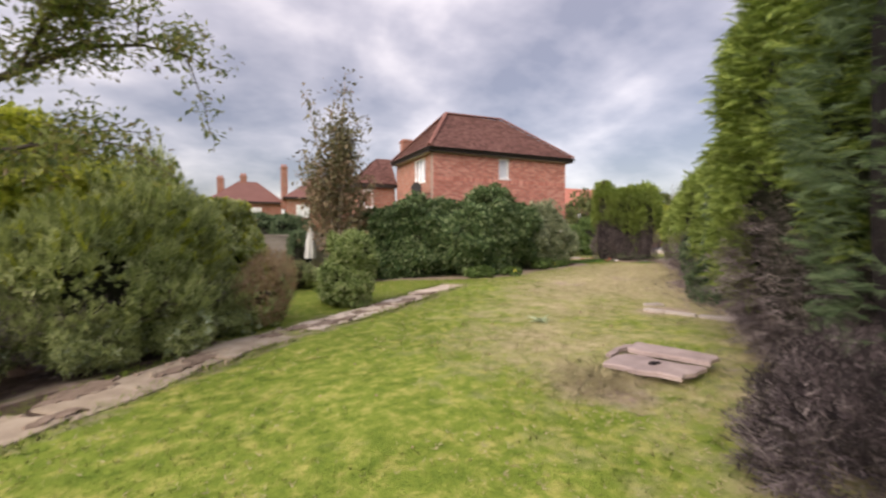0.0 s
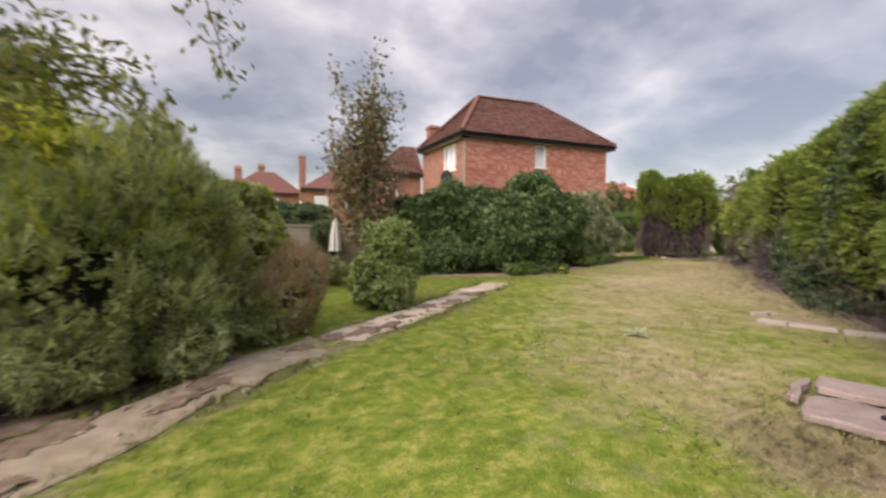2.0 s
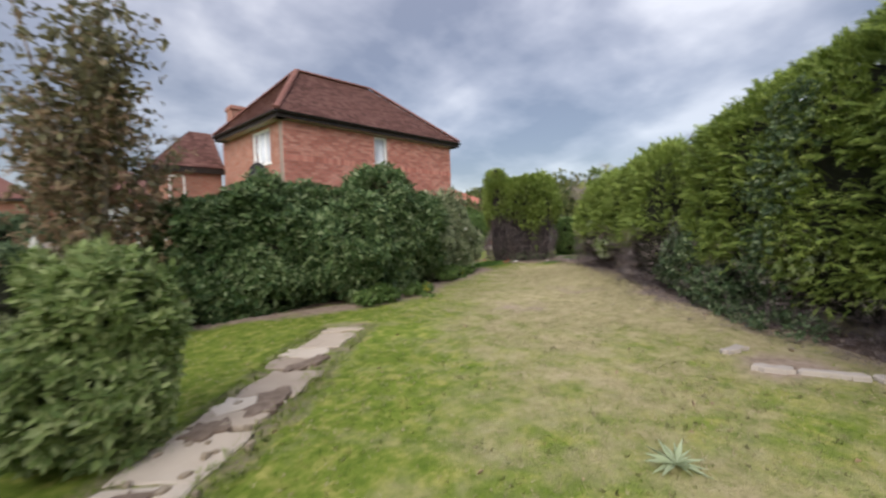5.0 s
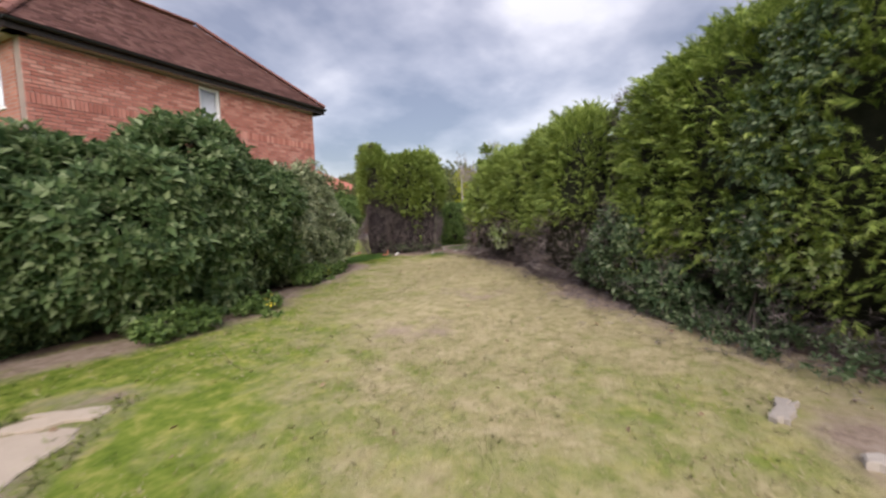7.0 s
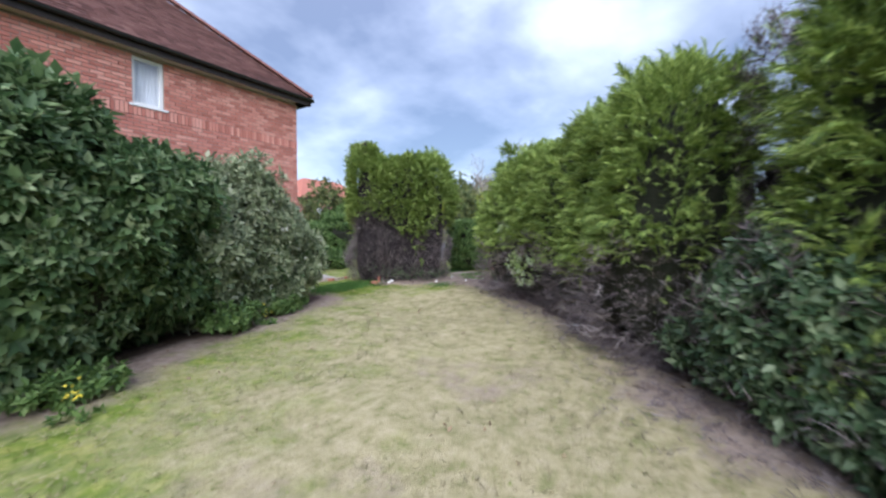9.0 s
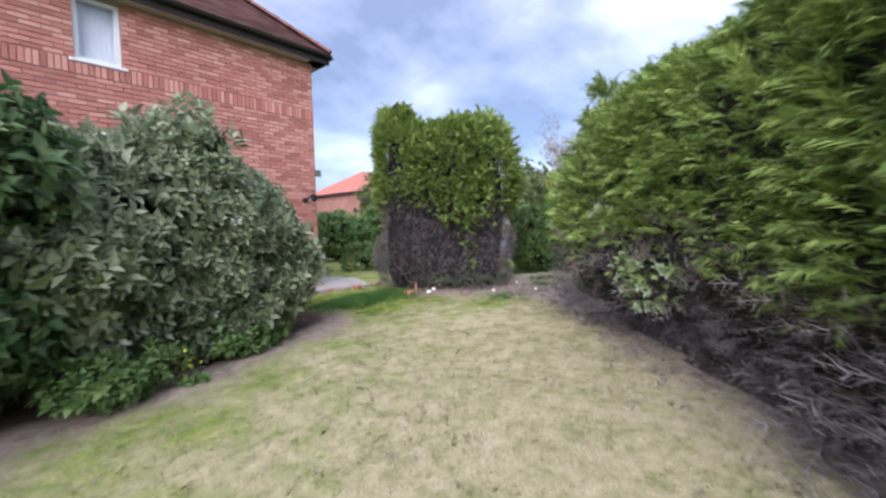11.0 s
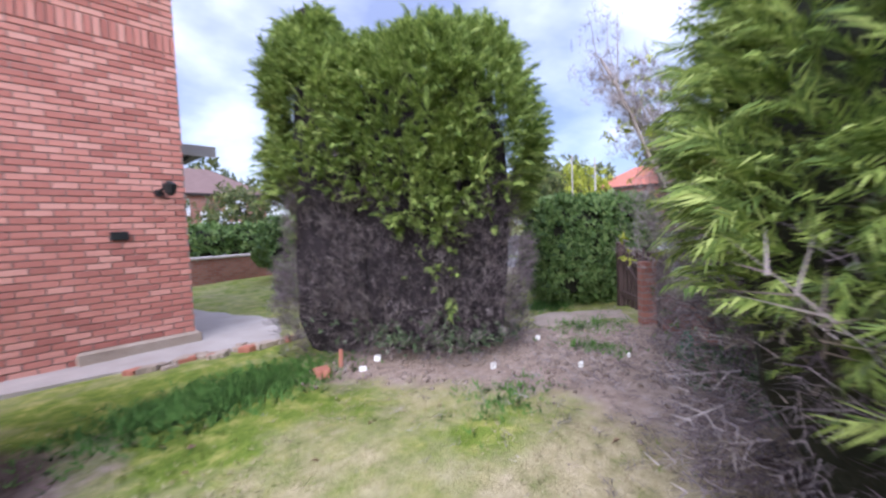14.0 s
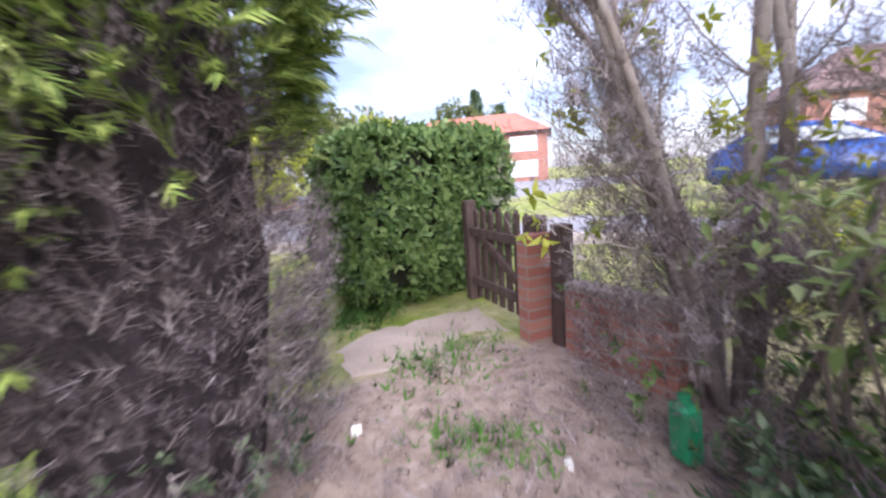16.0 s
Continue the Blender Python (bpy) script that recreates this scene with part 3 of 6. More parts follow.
def masks(x, y):
    """How dry the lawn is, where earth is bare, and where the dark beds and the painted hedge-foot shade lie."""
    hedge, laurel, shrubs, slabs = near_line(x, y, HEDGE_FRONT), near_line(x, y, LAUREL_FRONT), near_line(x, y, SHRUB_FRONT), near_line(x, y, PATH_LINE)
    dry = 0.5 * np.exp(-(near_line(x, y, WALKED) / 1.9) ** 2) * np.clip((x - 0.5) / 4.5, 0, 1) + 0.14 + 0.32 * np.clip((x - 4.5) / 4, 0, 1) + 0.45 * np.exp(-(hedge / 1.2) ** 2)
    dry += 0.35 * np.exp(-((x - 3.3) ** 2 + (y - 4.3) ** 2) / 1.4) - 0.8 * np.exp(-((x - 13.3) ** 2 / 1.2 + (y - 14.6) ** 2 / 0.6)) - 0.4 * np.exp(-((x - 14.6) ** 2 / 0.4 + (y - 12.6) ** 2 / 0.15))
    earth = 0.66 * np.exp(-(hedge / 0.68) ** 2) * np.clip((x - 4) / 2, 0.1, 1) + 0.85 * np.exp(-(laurel / (0.5 + 0.35 * np.clip((x - 6) / 2, 0, 1))) ** 2) + 0.55 * np.exp(-(slabs / 0.62) ** 6)
    earth += 0.95 * np.exp(-(((x - 15.7) * 0.63 - (y - 13.6) * 0.777) / 1.9) ** 4 - (((x - 15.7) * 0.777 + (y - 13.6) * 0.63) / 0.95) ** 4)
    earth += 0.75 * np.exp(-(((x - 16.3) / 1.2) ** 4 + ((y - 12.4) / 0.9) ** 4)) + 0.9 * np.exp(-((x - 2.95) ** 2 + (y - 3.0) ** 2) / 0.3)
    earth += 0.65 * np.exp(-(shrubs / 0.75) ** 4) * np.clip((-0.5 - x) / 0.5, 0, 1)
    spots = lumps(np.stack([x, y, 0 * x], 1), 1.5, 4.0)
    earth += 0.85 * np.clip(spots, 0, 0.7) * np.exp(-((x - 8.6) / 2.6) ** 2 - ((y - 8.8) / 1.7) ** 2) + 0.9 * np.exp(-((x - 6.55) / 0.55) ** 2 - ((y - 5.25) / 0.5) ** 2)
    behind = (x - 7.4) * 0.77 - (y - 4.3) * 0.9
    # first term: soil darkened for shade under the hedge; the others: planted beds
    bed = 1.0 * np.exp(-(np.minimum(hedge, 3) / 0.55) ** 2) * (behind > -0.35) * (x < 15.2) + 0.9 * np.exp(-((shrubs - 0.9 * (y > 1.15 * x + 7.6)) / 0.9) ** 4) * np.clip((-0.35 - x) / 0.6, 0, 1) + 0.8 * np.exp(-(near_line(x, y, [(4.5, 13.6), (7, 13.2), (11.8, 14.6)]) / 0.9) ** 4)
    return np.clip(dry, 0, 1), np.clip(earth, 0, 1), np.clip(bed, 0, 1)


# ---- ground: one sheet to the horizon, fine where one walks ----
gx = np.unique(np.round(np.concatenate([-np.geomspace(900, 5, 16), np.arange(-4.8, 19, 0.16), np.geomspace(19.2, 900, 16)]), 3))
gy = np.unique(np.round(np.concatenate([-np.geomspace(900, 2, 16), np.arange(-1.8, 18, 0.16), np.geomspace(18.2, 900, 16)]), 3))
GX, GY = np.meshgrid(gx, gy)
flat = np.stack([GX.ravel(), GY.ravel(), np.zeros(GX.size)], 1)
GZ = gz(GX, GY) + (0.018 * lumps(flat, 1.1) + 0.012 * lumps(flat, 3.7, 2.0)).reshape(GX.shape) * (np.abs(GX) < 25) - 0.012
nx_, ny_ = len(gx), len(gy)
idx = np.arange(nx_ * ny_).reshape(ny_, nx_)
quads = np.stack([idx[:-1, :-1], idx[:-1, 1:], idx[1:, 1:], idx[1:, :-1]], -1).reshape(-1, 4)
ground = mesh_object("ground", np.stack([GX.ravel(), GY.ravel(), GZ.ravel()], 1), [tuple(int(i) for i in q) for q in quads], M_GROUND, smooth=True)
tagged(ground, "patchy garden lawn with dry tan areas and bare earth", "ground", kind="structure")
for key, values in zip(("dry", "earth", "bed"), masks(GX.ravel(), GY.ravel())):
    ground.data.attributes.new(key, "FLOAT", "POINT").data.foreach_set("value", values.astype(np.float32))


# ---- garden hedges and shrubs ----
def foliage(name, label, category, blobs, layers, core=None, shrink=0.8, seed=0.0, group="", facing=None):
    """layers: (part name, density, shape, size, material, keep function or None, rough, upward pull)."""
    thing = tagged(empty(name, blobs[0][0], blobs[0][1]), label, category, group)
    for pname, density, shape, size, mat, keep, rough, up in layers:
        P, N = blob_points(blobs, density, rough=rough, seed=seed)
        if facing:         # the side that nothing overlooks is left thin
            ok = (N[:, 0] * facing[0] + N[:, 1] * facing[1] < 0.45) | (rng.random(len(P)) < 0.15)
            P, N = P[ok], N[ok]
        if keep:
            ok = keep(P)
            P, N = P[ok], N[ok]
        scatter(pname, P, N + (0, 0, up), shape, size * rng.uniform(0.65, 1.3, len(P)), mat, thing)["kind"] = "stuff"
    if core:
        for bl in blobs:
            cores("shade_core", [bl], core, thing, shrink, seed)
    return thing


def died_back(P):
    """The hedge's near end has died higher up than the rest."""
    return 1.25 * np.exp(-((P[:, 0] - 4.75) ** 2 + (P[:, 1] - 2.4) ** 2) / 0.7)


def above(line, soft=0.25, seed=0.0):
    return lambda P: P[:, 2] - gz(P[:, 0], P[:, 1]) > line + died_back(P) + soft * lumps(P, 1.8, seed) + rng.normal(0, 0.12, len(P))


def below(line, soft=0.25, seed=0.0):
    return lambda P: P[:, 2] - gz(P[:, 0], P[:, 1]) < line + died_back(P) + 0.12 + soft * lumps(P, 1.8, seed) + rng.normal(0, 0.12, len(P))


def hedge_blobs(spots, depth, foot=0.05, p=3.2):
    out = []
    for i, (x, y, h) in enumerate(spots):
        a, b = spots[max(i - 1, 0)], spots[min(i + 1, len(spots) - 1)]
        yaw = math.degrees(math.atan2(b[1] - a[1], b[0] - a[0]))
        step = math.hypot(b[0] - a[0], b[1] - a[1]) / (2 if 0 < i < len(spots) - 1 else 1)
        out.append((x, y, foot, step * 1.0, depth, h, yaw, p))
    return out


# trimmed cypress hedge in two lengths, with a thin gap between them
NEAR_HEDGE = hedge_blobs([(5.05, 1.45, 4.6), (5.5, 2.3, 4.6), (6.25, 2.9, 4.5), (7.1, 3.15, 4.38), (8.05, 3.65, 4.05), (8.95, 4.6, 3.7), (9.6, 5.4, 3.6), (10.15, 6.0, 3.45)], 1.0, foot=-0.2, p=2.7)
FAR_HEDGE = hedge_blobs([(11.45, 7.62, 3.06), (12.2, 8.0, 3.08), (13.1, 8.75, 3.15), (13.95, 9.6, 3.02), (14.35, 10.05, 2.85)], 0.82, foot=-0.15, p=3.0) + [(14.72, 10.6, -0.15, 0.75, 0.88, 2.72, 43, 2.4)]
for blobs, lab, dead, sd in ((NEAR_HEDGE, "tall clipped green cypress hedge along the lawn", 0.55, 0.0), (FAR_HEDGE, "clipped green cypress hedge with bare brown lower twigs", 0.95, 3.0)):
    foliage("cypress_hedge", lab, "hedge", blobs, [
        ("green_sprays", 450, CONIFER, 0.155, M_CYPRESS, above(dead, 0.3, sd), 0.14, 0.35),
        ("long_sprays", 190, CONIFER_B, 0.21, M_CYPRESS, above(dead + 0.1, 0.3, sd), 0.18, 0.3),
        ("sweeping_sprays", 80, SWEEP, 0.25, M_CYPRESS, above(dead + 0.05, 0.3, sd), 0.17, 0.4),
        ("dead_sprays", 560, TWIGS, 0.17, M_DEAD, below(dead, 0.3, sd), 0.2, -0.1),
        ("grey_dead_mass", 90, TWIGS, 0.28, M_GREYTWIG, below(dead, 0.3, sd), 0.3, 0.2)], M_INNERSHADE, 0.76, sd, "cypress hedge", facing=(0.64, -0.77))

# thin dead growth standing in the gap
foliage("gap_growth", "thin dead cypress growth in the hedge's gap", "branch", [(10.85, 6.8, 0.0, 0.5, 0.3, 3.0, 45, 2.4)], [
    ("green_sprays", 60, CONIFER_B, 0.22, M_CYPRESS, None, 0.3, 0.3), ("dead_sprays", 300, TWIGS, 0.24, M_DEAD, None, 0.3, 0.5)], M_DEADSHADE, 0.3, 16.0)
# loose end of the hedge, hanging over the bare earth
foliage("cypress_branch", "loose bright green cypress branches at the hedge end", "branch", [(15.1, 10.95, 0.95, 0.4, 0.35, 2.3, 40, 2.2), (14.85, 11.15, 1.0, 0.3, 0.3, 1.9, 40, 2.2)], [
    ("green_sprays", 420, CONIFER, 0.15, M_CYPRESS, None, 0.3, 0.1), ("long_sprays", 240, FEATHER, 0.24, M_CYPRESS, None, 0.3, 0.05), ("dead_sprays", 200, TWIGS, 0.2, M_DEAD, below(1.2, 0.3), 0.3, -0.3)], M_INNERSHADE, 0.45, 3.5)
# ivy climbing the near hedge
IVY = tagged(empty("climbing_ivy", 8.75, 5.8), "ivy climbing the face of the cypress hedge", "ivy")
P, N = blob_points(NEAR_HEDGE, 520, rough=0.2)
lane = np.abs((P[:, 0] - 9.1) * 0.64 + (P[:, 1] - 4.9) * 0.77 - 0.25 * np.sin(P[:, 2] * 1.7))
ok = (lane < 0.34 * (0.5 + rng.random(len(P)))) & (N[:, 0] * 0.77 - N[:, 1] * 0.64 < 0.2) & (P[:, 2] < 3.3)
scatter("leaves", P[ok] + N[ok] * 0.12, N[ok] + (0, 0, -0.1), LAUREL, rng.uniform(0.05, 0.09, ok.sum()), M_IVY, IVY)
for k in range(3):
    zs = np.linspace(0.1, 2.9 - 0.4 * k, 9)
    side = 0.1 * (k - 1)
    vine = [((8.42 + 0.64 * (side + 0.18 * math.sin(z * 1.7 + k)), 5.42 + 0.77 * (side + 0.18 * math.sin(z * 1.7 + k)), z + 0.12), 0.014 - 0.003 * z) for z in zs]
    v, f = tube_mesh([vine], 5)
    under(mesh_object("stem", v, f, M_DARKBARK), IVY)

# bramble sprigs on the hedge's face
for bl in ((13.72, 10.62, 0.95, 0.42, 0.2, 0.6, 43, 2.0), (13.2, 10.0, 0.55, 0.35, 0.2, 0.45, 43, 2.0), (8.35, 5.35, 0.6, 0.3, 0.18, 0.5, 48, 2.0)):
    foliage("bramble_sprig", "pale green bramble sprig growing out of the hedge", "bramble", [bl], [
        ("leaves", 130, LAUREL, 0.065, M_BUSH, None, 0.2, 0.4), ("pale_leaves", 70, LAUREL, 0.06, M_WEED, None, 0.2, 0.4), ("stem_mass", 60, TWIGS, 0.2, M_GREYTWIG, None, 0.2, 0.3)], None)

# free-standing clipped block of cypress, dead below
CLUMP = [(15.05, 15.06, -0.5, 0.72, 0.62, 3.95, -51, 3.0), (15.55, 14.42, -0.5, 0.85, 0.66, 3.9, -51, 3.0), (15.97, 13.9, -0.5, 0.7, 0.62, 3.75, -51, 2.9), (14.95, 15.18, 2.9, 0.42, 0.4, 0.95, 0, 2.2)]
foliage("clipped_cypress", "square clipped cypress with green top and dead brown base", "shrub", CLUMP, [
    ("green_sprays", 680, CONIFER, 0.16, M_CYPRESS, above(1.5, 0.5, 1.0), 0.2, 0.3),
    ("long_sprays", 240, FEATHER, 0.22, M_CYPRESS, above(1.5, 0.5, 1.0), 0.2, 0.35),
    ("sweeping_sprays", 150, SWEEP, 0.25, M_CYPRESS, above(1.5, 0.5, 1.0), 0.3, 0.6), ("tip_shoots", 70, SHOOT, 0.17, M_CYPRESS, above(2.9, 0.2, 1.0), 0.25, 1.6),
    ("dead_sprays", 1150, TWIGS, 0.13, M_DEAD, below(1.45, 0.5, 1.0), 0.3, 0.7), ("grey_dead_mass", 400, TWIGS, 0.15, M_GREYTWIG, below(1.1, 0.5, 1.0), 0.36, 0.4), ("foot_growth", 90, SMALL, 0.035, M_IVY, below(0.25, 0.2, 1.0), 0.3, 0.5)], M_DEADSHADE, 0.605, 1.0)

# dark juniper close to the start, bare and brown beneath
JUNIPER = [(3.75, 0.75, -0.3, 0.98, 0.92, 4.9, 30, 2.6), (4.5, 0.1, -0.3, 1.0, 1.0, 5.0, 0, 2.4)]
foliage("juniper", "dark grey-green juniper with bare brown twigs below", "shrub", JUNIPER, [
    ("green_sprays", 360, CONIFER_B, 0.155, M_JUNIPER, above(0.6, 0.3), 0.3, 0.4),
    ("dead_sprays", 900, TWIGS, 0.19, M_DEAD, below(0.65, 0.3), 0.3, 0.0)], M_DEADSHADE, 0.72, 5.0)

# the inner twig layer is coloured near black for the shade within
foliage("dead_twig_heap", "dark brown dead juniper twigs trailing on the ground", "twigs", [(3.1, 1.15, -0.2, 0.75, 0.6, 0.95, 30, 2.2)], [
    ("dead_sprays", 1500, TWIGS, 0.17, M_DEAD, None, 0.3, 0.1), ("inner_twigs", 700, TWIGS, 0.2, M_DEADSHADE, None, 0.1, 0.1)], M_DEADSHADE, 0.4, 5.5)

# broad-leaved hedge before the house
LAUREL_BLOBS = [(3.8, 13.7, 0.0, 0.85, 0.85, 2.3, 0, 2.5), (4.9, 13.6, 0.0, 1.1, 1.0, 2.4, 0, 2.6), (6.2, 13.1, 0.0, 1.15, 1.15, 2.55, 0, 2.6), (7.6, 13.2, 0.0, 1.2, 1.15, 2.68, 10, 2.6), (8.5, 13.7, 0.0, 0.85, 1.05, 2.62, 15, 2.5)]
foliage("laurel_hedge", "dense dark green broad-leaved hedge before the house", "hedge", LAUREL_BLOBS, [
    ("leaves", 350, LAUREL, 0.135, M_LAUREL, None, 0.3, 0.35), ("outer_leaves", 90, LAUREL, 0.17, M_LAUREL, None, 0.42, 0.4)], M_INNERSHADE, 0.72, 2.0)
OLIVE_BLOBS = [(9.42, 13.82, 0.0, 0.6, 0.92, 2.3, 15, 2.6), (9.95, 14.05, 0.0, 0.8, 0.9, 2.25, 15, 2.6), (10.65, 14.35, 0.0, 0.8, 0.9, 2.2, 15, 2.7), (11.2, 14.58, 0.0, 0.74, 0.85, 2.1, 15, 2.7)]
foliage("olive_shrub", "dusty olive-green shrub with pale seed heads", "shrub", OLIVE_BLOBS, [
    ("leaves", 560, SMALL, 0.09, M_DARKSHRUB, None, 0.42, 0.3), ("outer_foliage", 60, SMALL, 0.13, M_DARKSHRUB, None, 0.6, 0.6), ("seed_head_mass", 14, SMALL, 0.06, M_FLOWER, below(1.6, 0.4), 0.4, 0.5), ("fresh_leaves", 260, LAUREL, 0.10, M_LAUREL, below(1.1), 0.3, 0.3), ("inner_foliage", 260, SMALL, 0.11, M_DARKSHRUB, None, 0.1, 0.3)], M_INNERSHADE, 0.66, 4.0)

# small round bush by the slabs
foliage("round_bush", "rounded mid-green bush beside the stone path", "bush", [(1.58, 8.92, 0.0, 0.58, 0.56, 1.40, 0, 2.5), (1.53, 8.92, 0.7, 0.4, 0.4, 0.75, 0, 2)], [
    ("leaves", 800, LAUREL, 0.08, M_BUSH, None, 0.36, 0.5), ("fresh_leaves", 220, LAUREL, 0.10, M_BUSH, None, 0.5, 1.0), ("tip_shoots", 60, SHOOT, 0.2, M_BUSH, None, 0.5, 1.6)], M_INNERSHADE, 0.6, 6.0)

# wispy shrubs along the slabs
WILLOW_BLOBS = [(-2.1, 6.4, -0.2, 0.95, 0.75, 2.0, 45, 2.2), (-1.7, 7.0, -0.2, 0.9, 0.7, 2.3, 45, 2.2), (-1.35, 7.45, -0.2, 0.45, 0.45, 1.6, 45, 2.1)]
foliage("willow_shrub", "wispy grey-green shrub spilling towards the path", "shrub", WILLOW_BLOBS, [
    ("leaves", 700, SMALL, 0.07, M_WILLOW, None, 0.5, 0.4), ("shoot_mass", 170, SHOOT, 0.30, M_WILLOW, None, 0.6, 1.3), ("pale_foliage", 60, SHOOT, 0.26, M_LIME, above(0.9, 0.4), 0.6, 1.2), ("stem_mass", 160, TWIGS, 0.3, M_DEAD, below(0.7), 0.2, 0.6)], M_INNERSHADE, 0.5, 7.0)
foliage("russet_shrub", "low russet-brown shrub at the end of the bed", "shrub", [(-0.12, 7.72, 0.0, 0.55, 0.45, 0.92, 35, 2.1)], [
    ("leaves", 700, NARROW, 0.06, M_RUSSET, None, 0.35, 0.7), ("stem_mass", 420, TWIGS, 0.24, M_RUSSET, None, 0.35, 1.4), ("green_foliage", 260, SMALL, 0.065, M_WILLOW, below(0.4, 0.3), 0.3, 0.6)], M_DEADSHADE, 0.22, 8.0)

# trimmed privet beyond the gate
PRIVET = [(18.66, 13.92, 0.0, 0.65, 0.72, 1.62, 50, 4.0), (19.2, 13.5, 0.0, 0.6, 0.65, 1.6, -40, 4.0)]
foliage("privet_hedge", "neatly clipped green privet hedge by the gate", "hedge", PRIVET, [
    ("leaves", 560, SMALL, 0.09, M_PRIVET, None, 0.07, 0.3)], M_INNERSHADE, 0.85, 9.0)


# ---- house ----
HOUSE = tagged(empty("house", 10.2, 19.2, 0.25), "two-storey red brick house with a hipped clay tile roof", "house")
X0, X1, Y0, EAVE, FOOT = 6.75, 14.08, 17.0, 5.32, 0.1
WX0, WX1, WZ0, WZ1 = 10.13, 10.70, 4.15, 5.10
SIDE = pose(X0, Y0, 0, 0, 0, 3.9)            # the side wall is a little off square


def wall_around(lo, hi, hole, y0, y1, m=None):
    """A wall with one opening right through it; hole is (x0, x1, z0, z1)."""
    bm = bmesh.new()
    x0, x1, z0, z1 = hole
    xs, zs = [lo[0], x0, x1, hi[0]], [lo[1], z0, z1, hi[1]]
    grid = {}
    for i, x in enumerate(xs):
        for k, z in enumerate(zs):
            for j, y in enumerate((y0, y1)):
                grid[i, k, j] = bm.verts.new((x, y, z))
    for i in range(3):
        for k in range(3):
            if (i, k) == (1, 1):
                continue
            for j in (0, 1):
                q = [grid[i, k, j], grid[i + 1, k, j], grid[i + 1, k + 1, j], grid[i, k + 1, j]]
                bm.faces.new(q if j == 0 else q[::-1])
    ring = lambda c: [bm.faces.new([grid[*a, 0], grid[*a, 1], grid[*b, 1], grid[*b, 0]]) for a, b in zip(c, c[1:] + c[:1])]
    ring([(0, 0), (0, 1), (0, 2), (0, 3), (1, 3), (2, 3), (3, 3), (3, 2), (3, 1), (3, 0), (2, 0), (1, 0)])
    ring([(1, 1), (2, 1), (2, 2), (1, 2)])
    if m:
        bm.transform(m)
    return bm


front_wall = under(part("wall", wall_around((X0, FOOT), (X1, EAVE), (WX0, WX1, WZ0, WZ1), Y0 + 0.012, Y0 + 0.28), M_MORTAR, label="red brick front with a course of upright bricks"), HOUSE)
ROT = SIDE @ pose(0, 0, 0, 0, 0, 90)
side_wall = under(part("wall", wall_around((0.29, FOOT), (4.4, EAVE), (0.85, 2.15, 3.95, 5.08), -0.25, -0.01, ROT), M_BRICKFAR, label="red brick side wall"), HOUSE)
under(box("wall", (X1 - 0.28, Y0 + 0.285, FOOT), (X1, 21.4, EAVE), M_BRICKFAR, label="red brick end wall"), HOUSE)
under(box("wall", (6.5, 21.45, FOOT), (X1, 21.7, EAVE), M_BRICKFAR, label="red brick back wall"), HOUSE)
bm = bmesh.new()
add_box(bm, (12.9, Y0 - 0.09, 0.1), (14.13, Y0 + 0.01, 0.40), bevel=0.03)
for v in bm.verts:
    v.co += Vector(rng.normal(0, 0.012, 3))
under(part("plinth", bm, M_PAD, label="crumbling rendered footing"), HOUSE)


def window(w, h, parent, m, bars=1, curtain=True):
    """White casement set into an opening; local x across, z up, y into the wall."""
    frame_ob = under(part("window", wall_around((0, 0), (w, h), (0.06, w - 0.06, 0.06, h - 0.06), 0.02, 0.10, m), M_WHITE, label="white framed window"), parent)
    made = []
    step = w / (bars + 1)
    for i in range(bars):
        made.append(box("glazing_bar", (step * (i + 1) - 0.025, 0.025, 0.06), (step * (i + 1) + 0.025, 0.09, h - 0.06), M_WHITE, m=m))
    pane = box("pane", (0.05, 0.055, 0.05), (w - 0.05, 0.063, h - 0.05), M_GLASS, m=m)
    pane.visible_shadow = False
    made += [pane, box("sill", (-0.07, -0.06, -0.05), (w + 0.07, 0.10, -0.002), M_WHITE, m=m, bevel=0.01)]
    if curtain:
        bm = bmesh.new()
        n = 26
        rows = [[bm.verts.new(m @ Vector((0.03 + (w - 0.06) * i / n, 0.16 + 0.004 * math.sin(i * 1.9), z))) for i in range(n + 1)] for z in (0.02, h - 0.02)]
        for i in range(n):
            bm.faces.new((rows[0][i], rows[0][i + 1], rows[1][i + 1], rows[1][i]))
        made.append(part("curtain", bm, M_CURTAIN, label="pale net curtain"))
    for o in made:
        o.parent = frame_ob
    return frame_ob


window(WX1 - WX0, WZ1 - WZ0, HOUSE, pose(WX0, Y0 + 0.03, WZ0), bars=0)
window(1.3, 1.13, HOUSE, ROT @ pose(2.15, -0.04, 3.95, 0, 0, 180), bars=2)

EAVES = [Vector((6.46, 16.72, EAVE + 0.03)), Vector((14.38, 16.72, EAVE + 0.03)), Vector((14.38, 21.6, EAVE + 0.03)), Vector((6.12, 21.4, EAVE + 0.03))]
RIDGE = [Vector((8.25, 18.95, 7.50)), Vector((11.43, 18.95, 7.52))]
ROOF = under(mesh_object("roof", [*EAVES, *RIDGE], [(0, 1, 5, 4), (1, 2, 5), (2, 3, 4, 5), (3, 0, 4), (3, 2, 1, 0)], M_TILE, label="hipped brown-red clay tile roof"), HOUSE)
BOX_FACES = [(0, 3, 2, 1), (4, 5, 6, 7), (0, 1, 5, 4), (1, 2, 6, 5), (2, 3, 7, 6), (3, 0, 4, 7)]


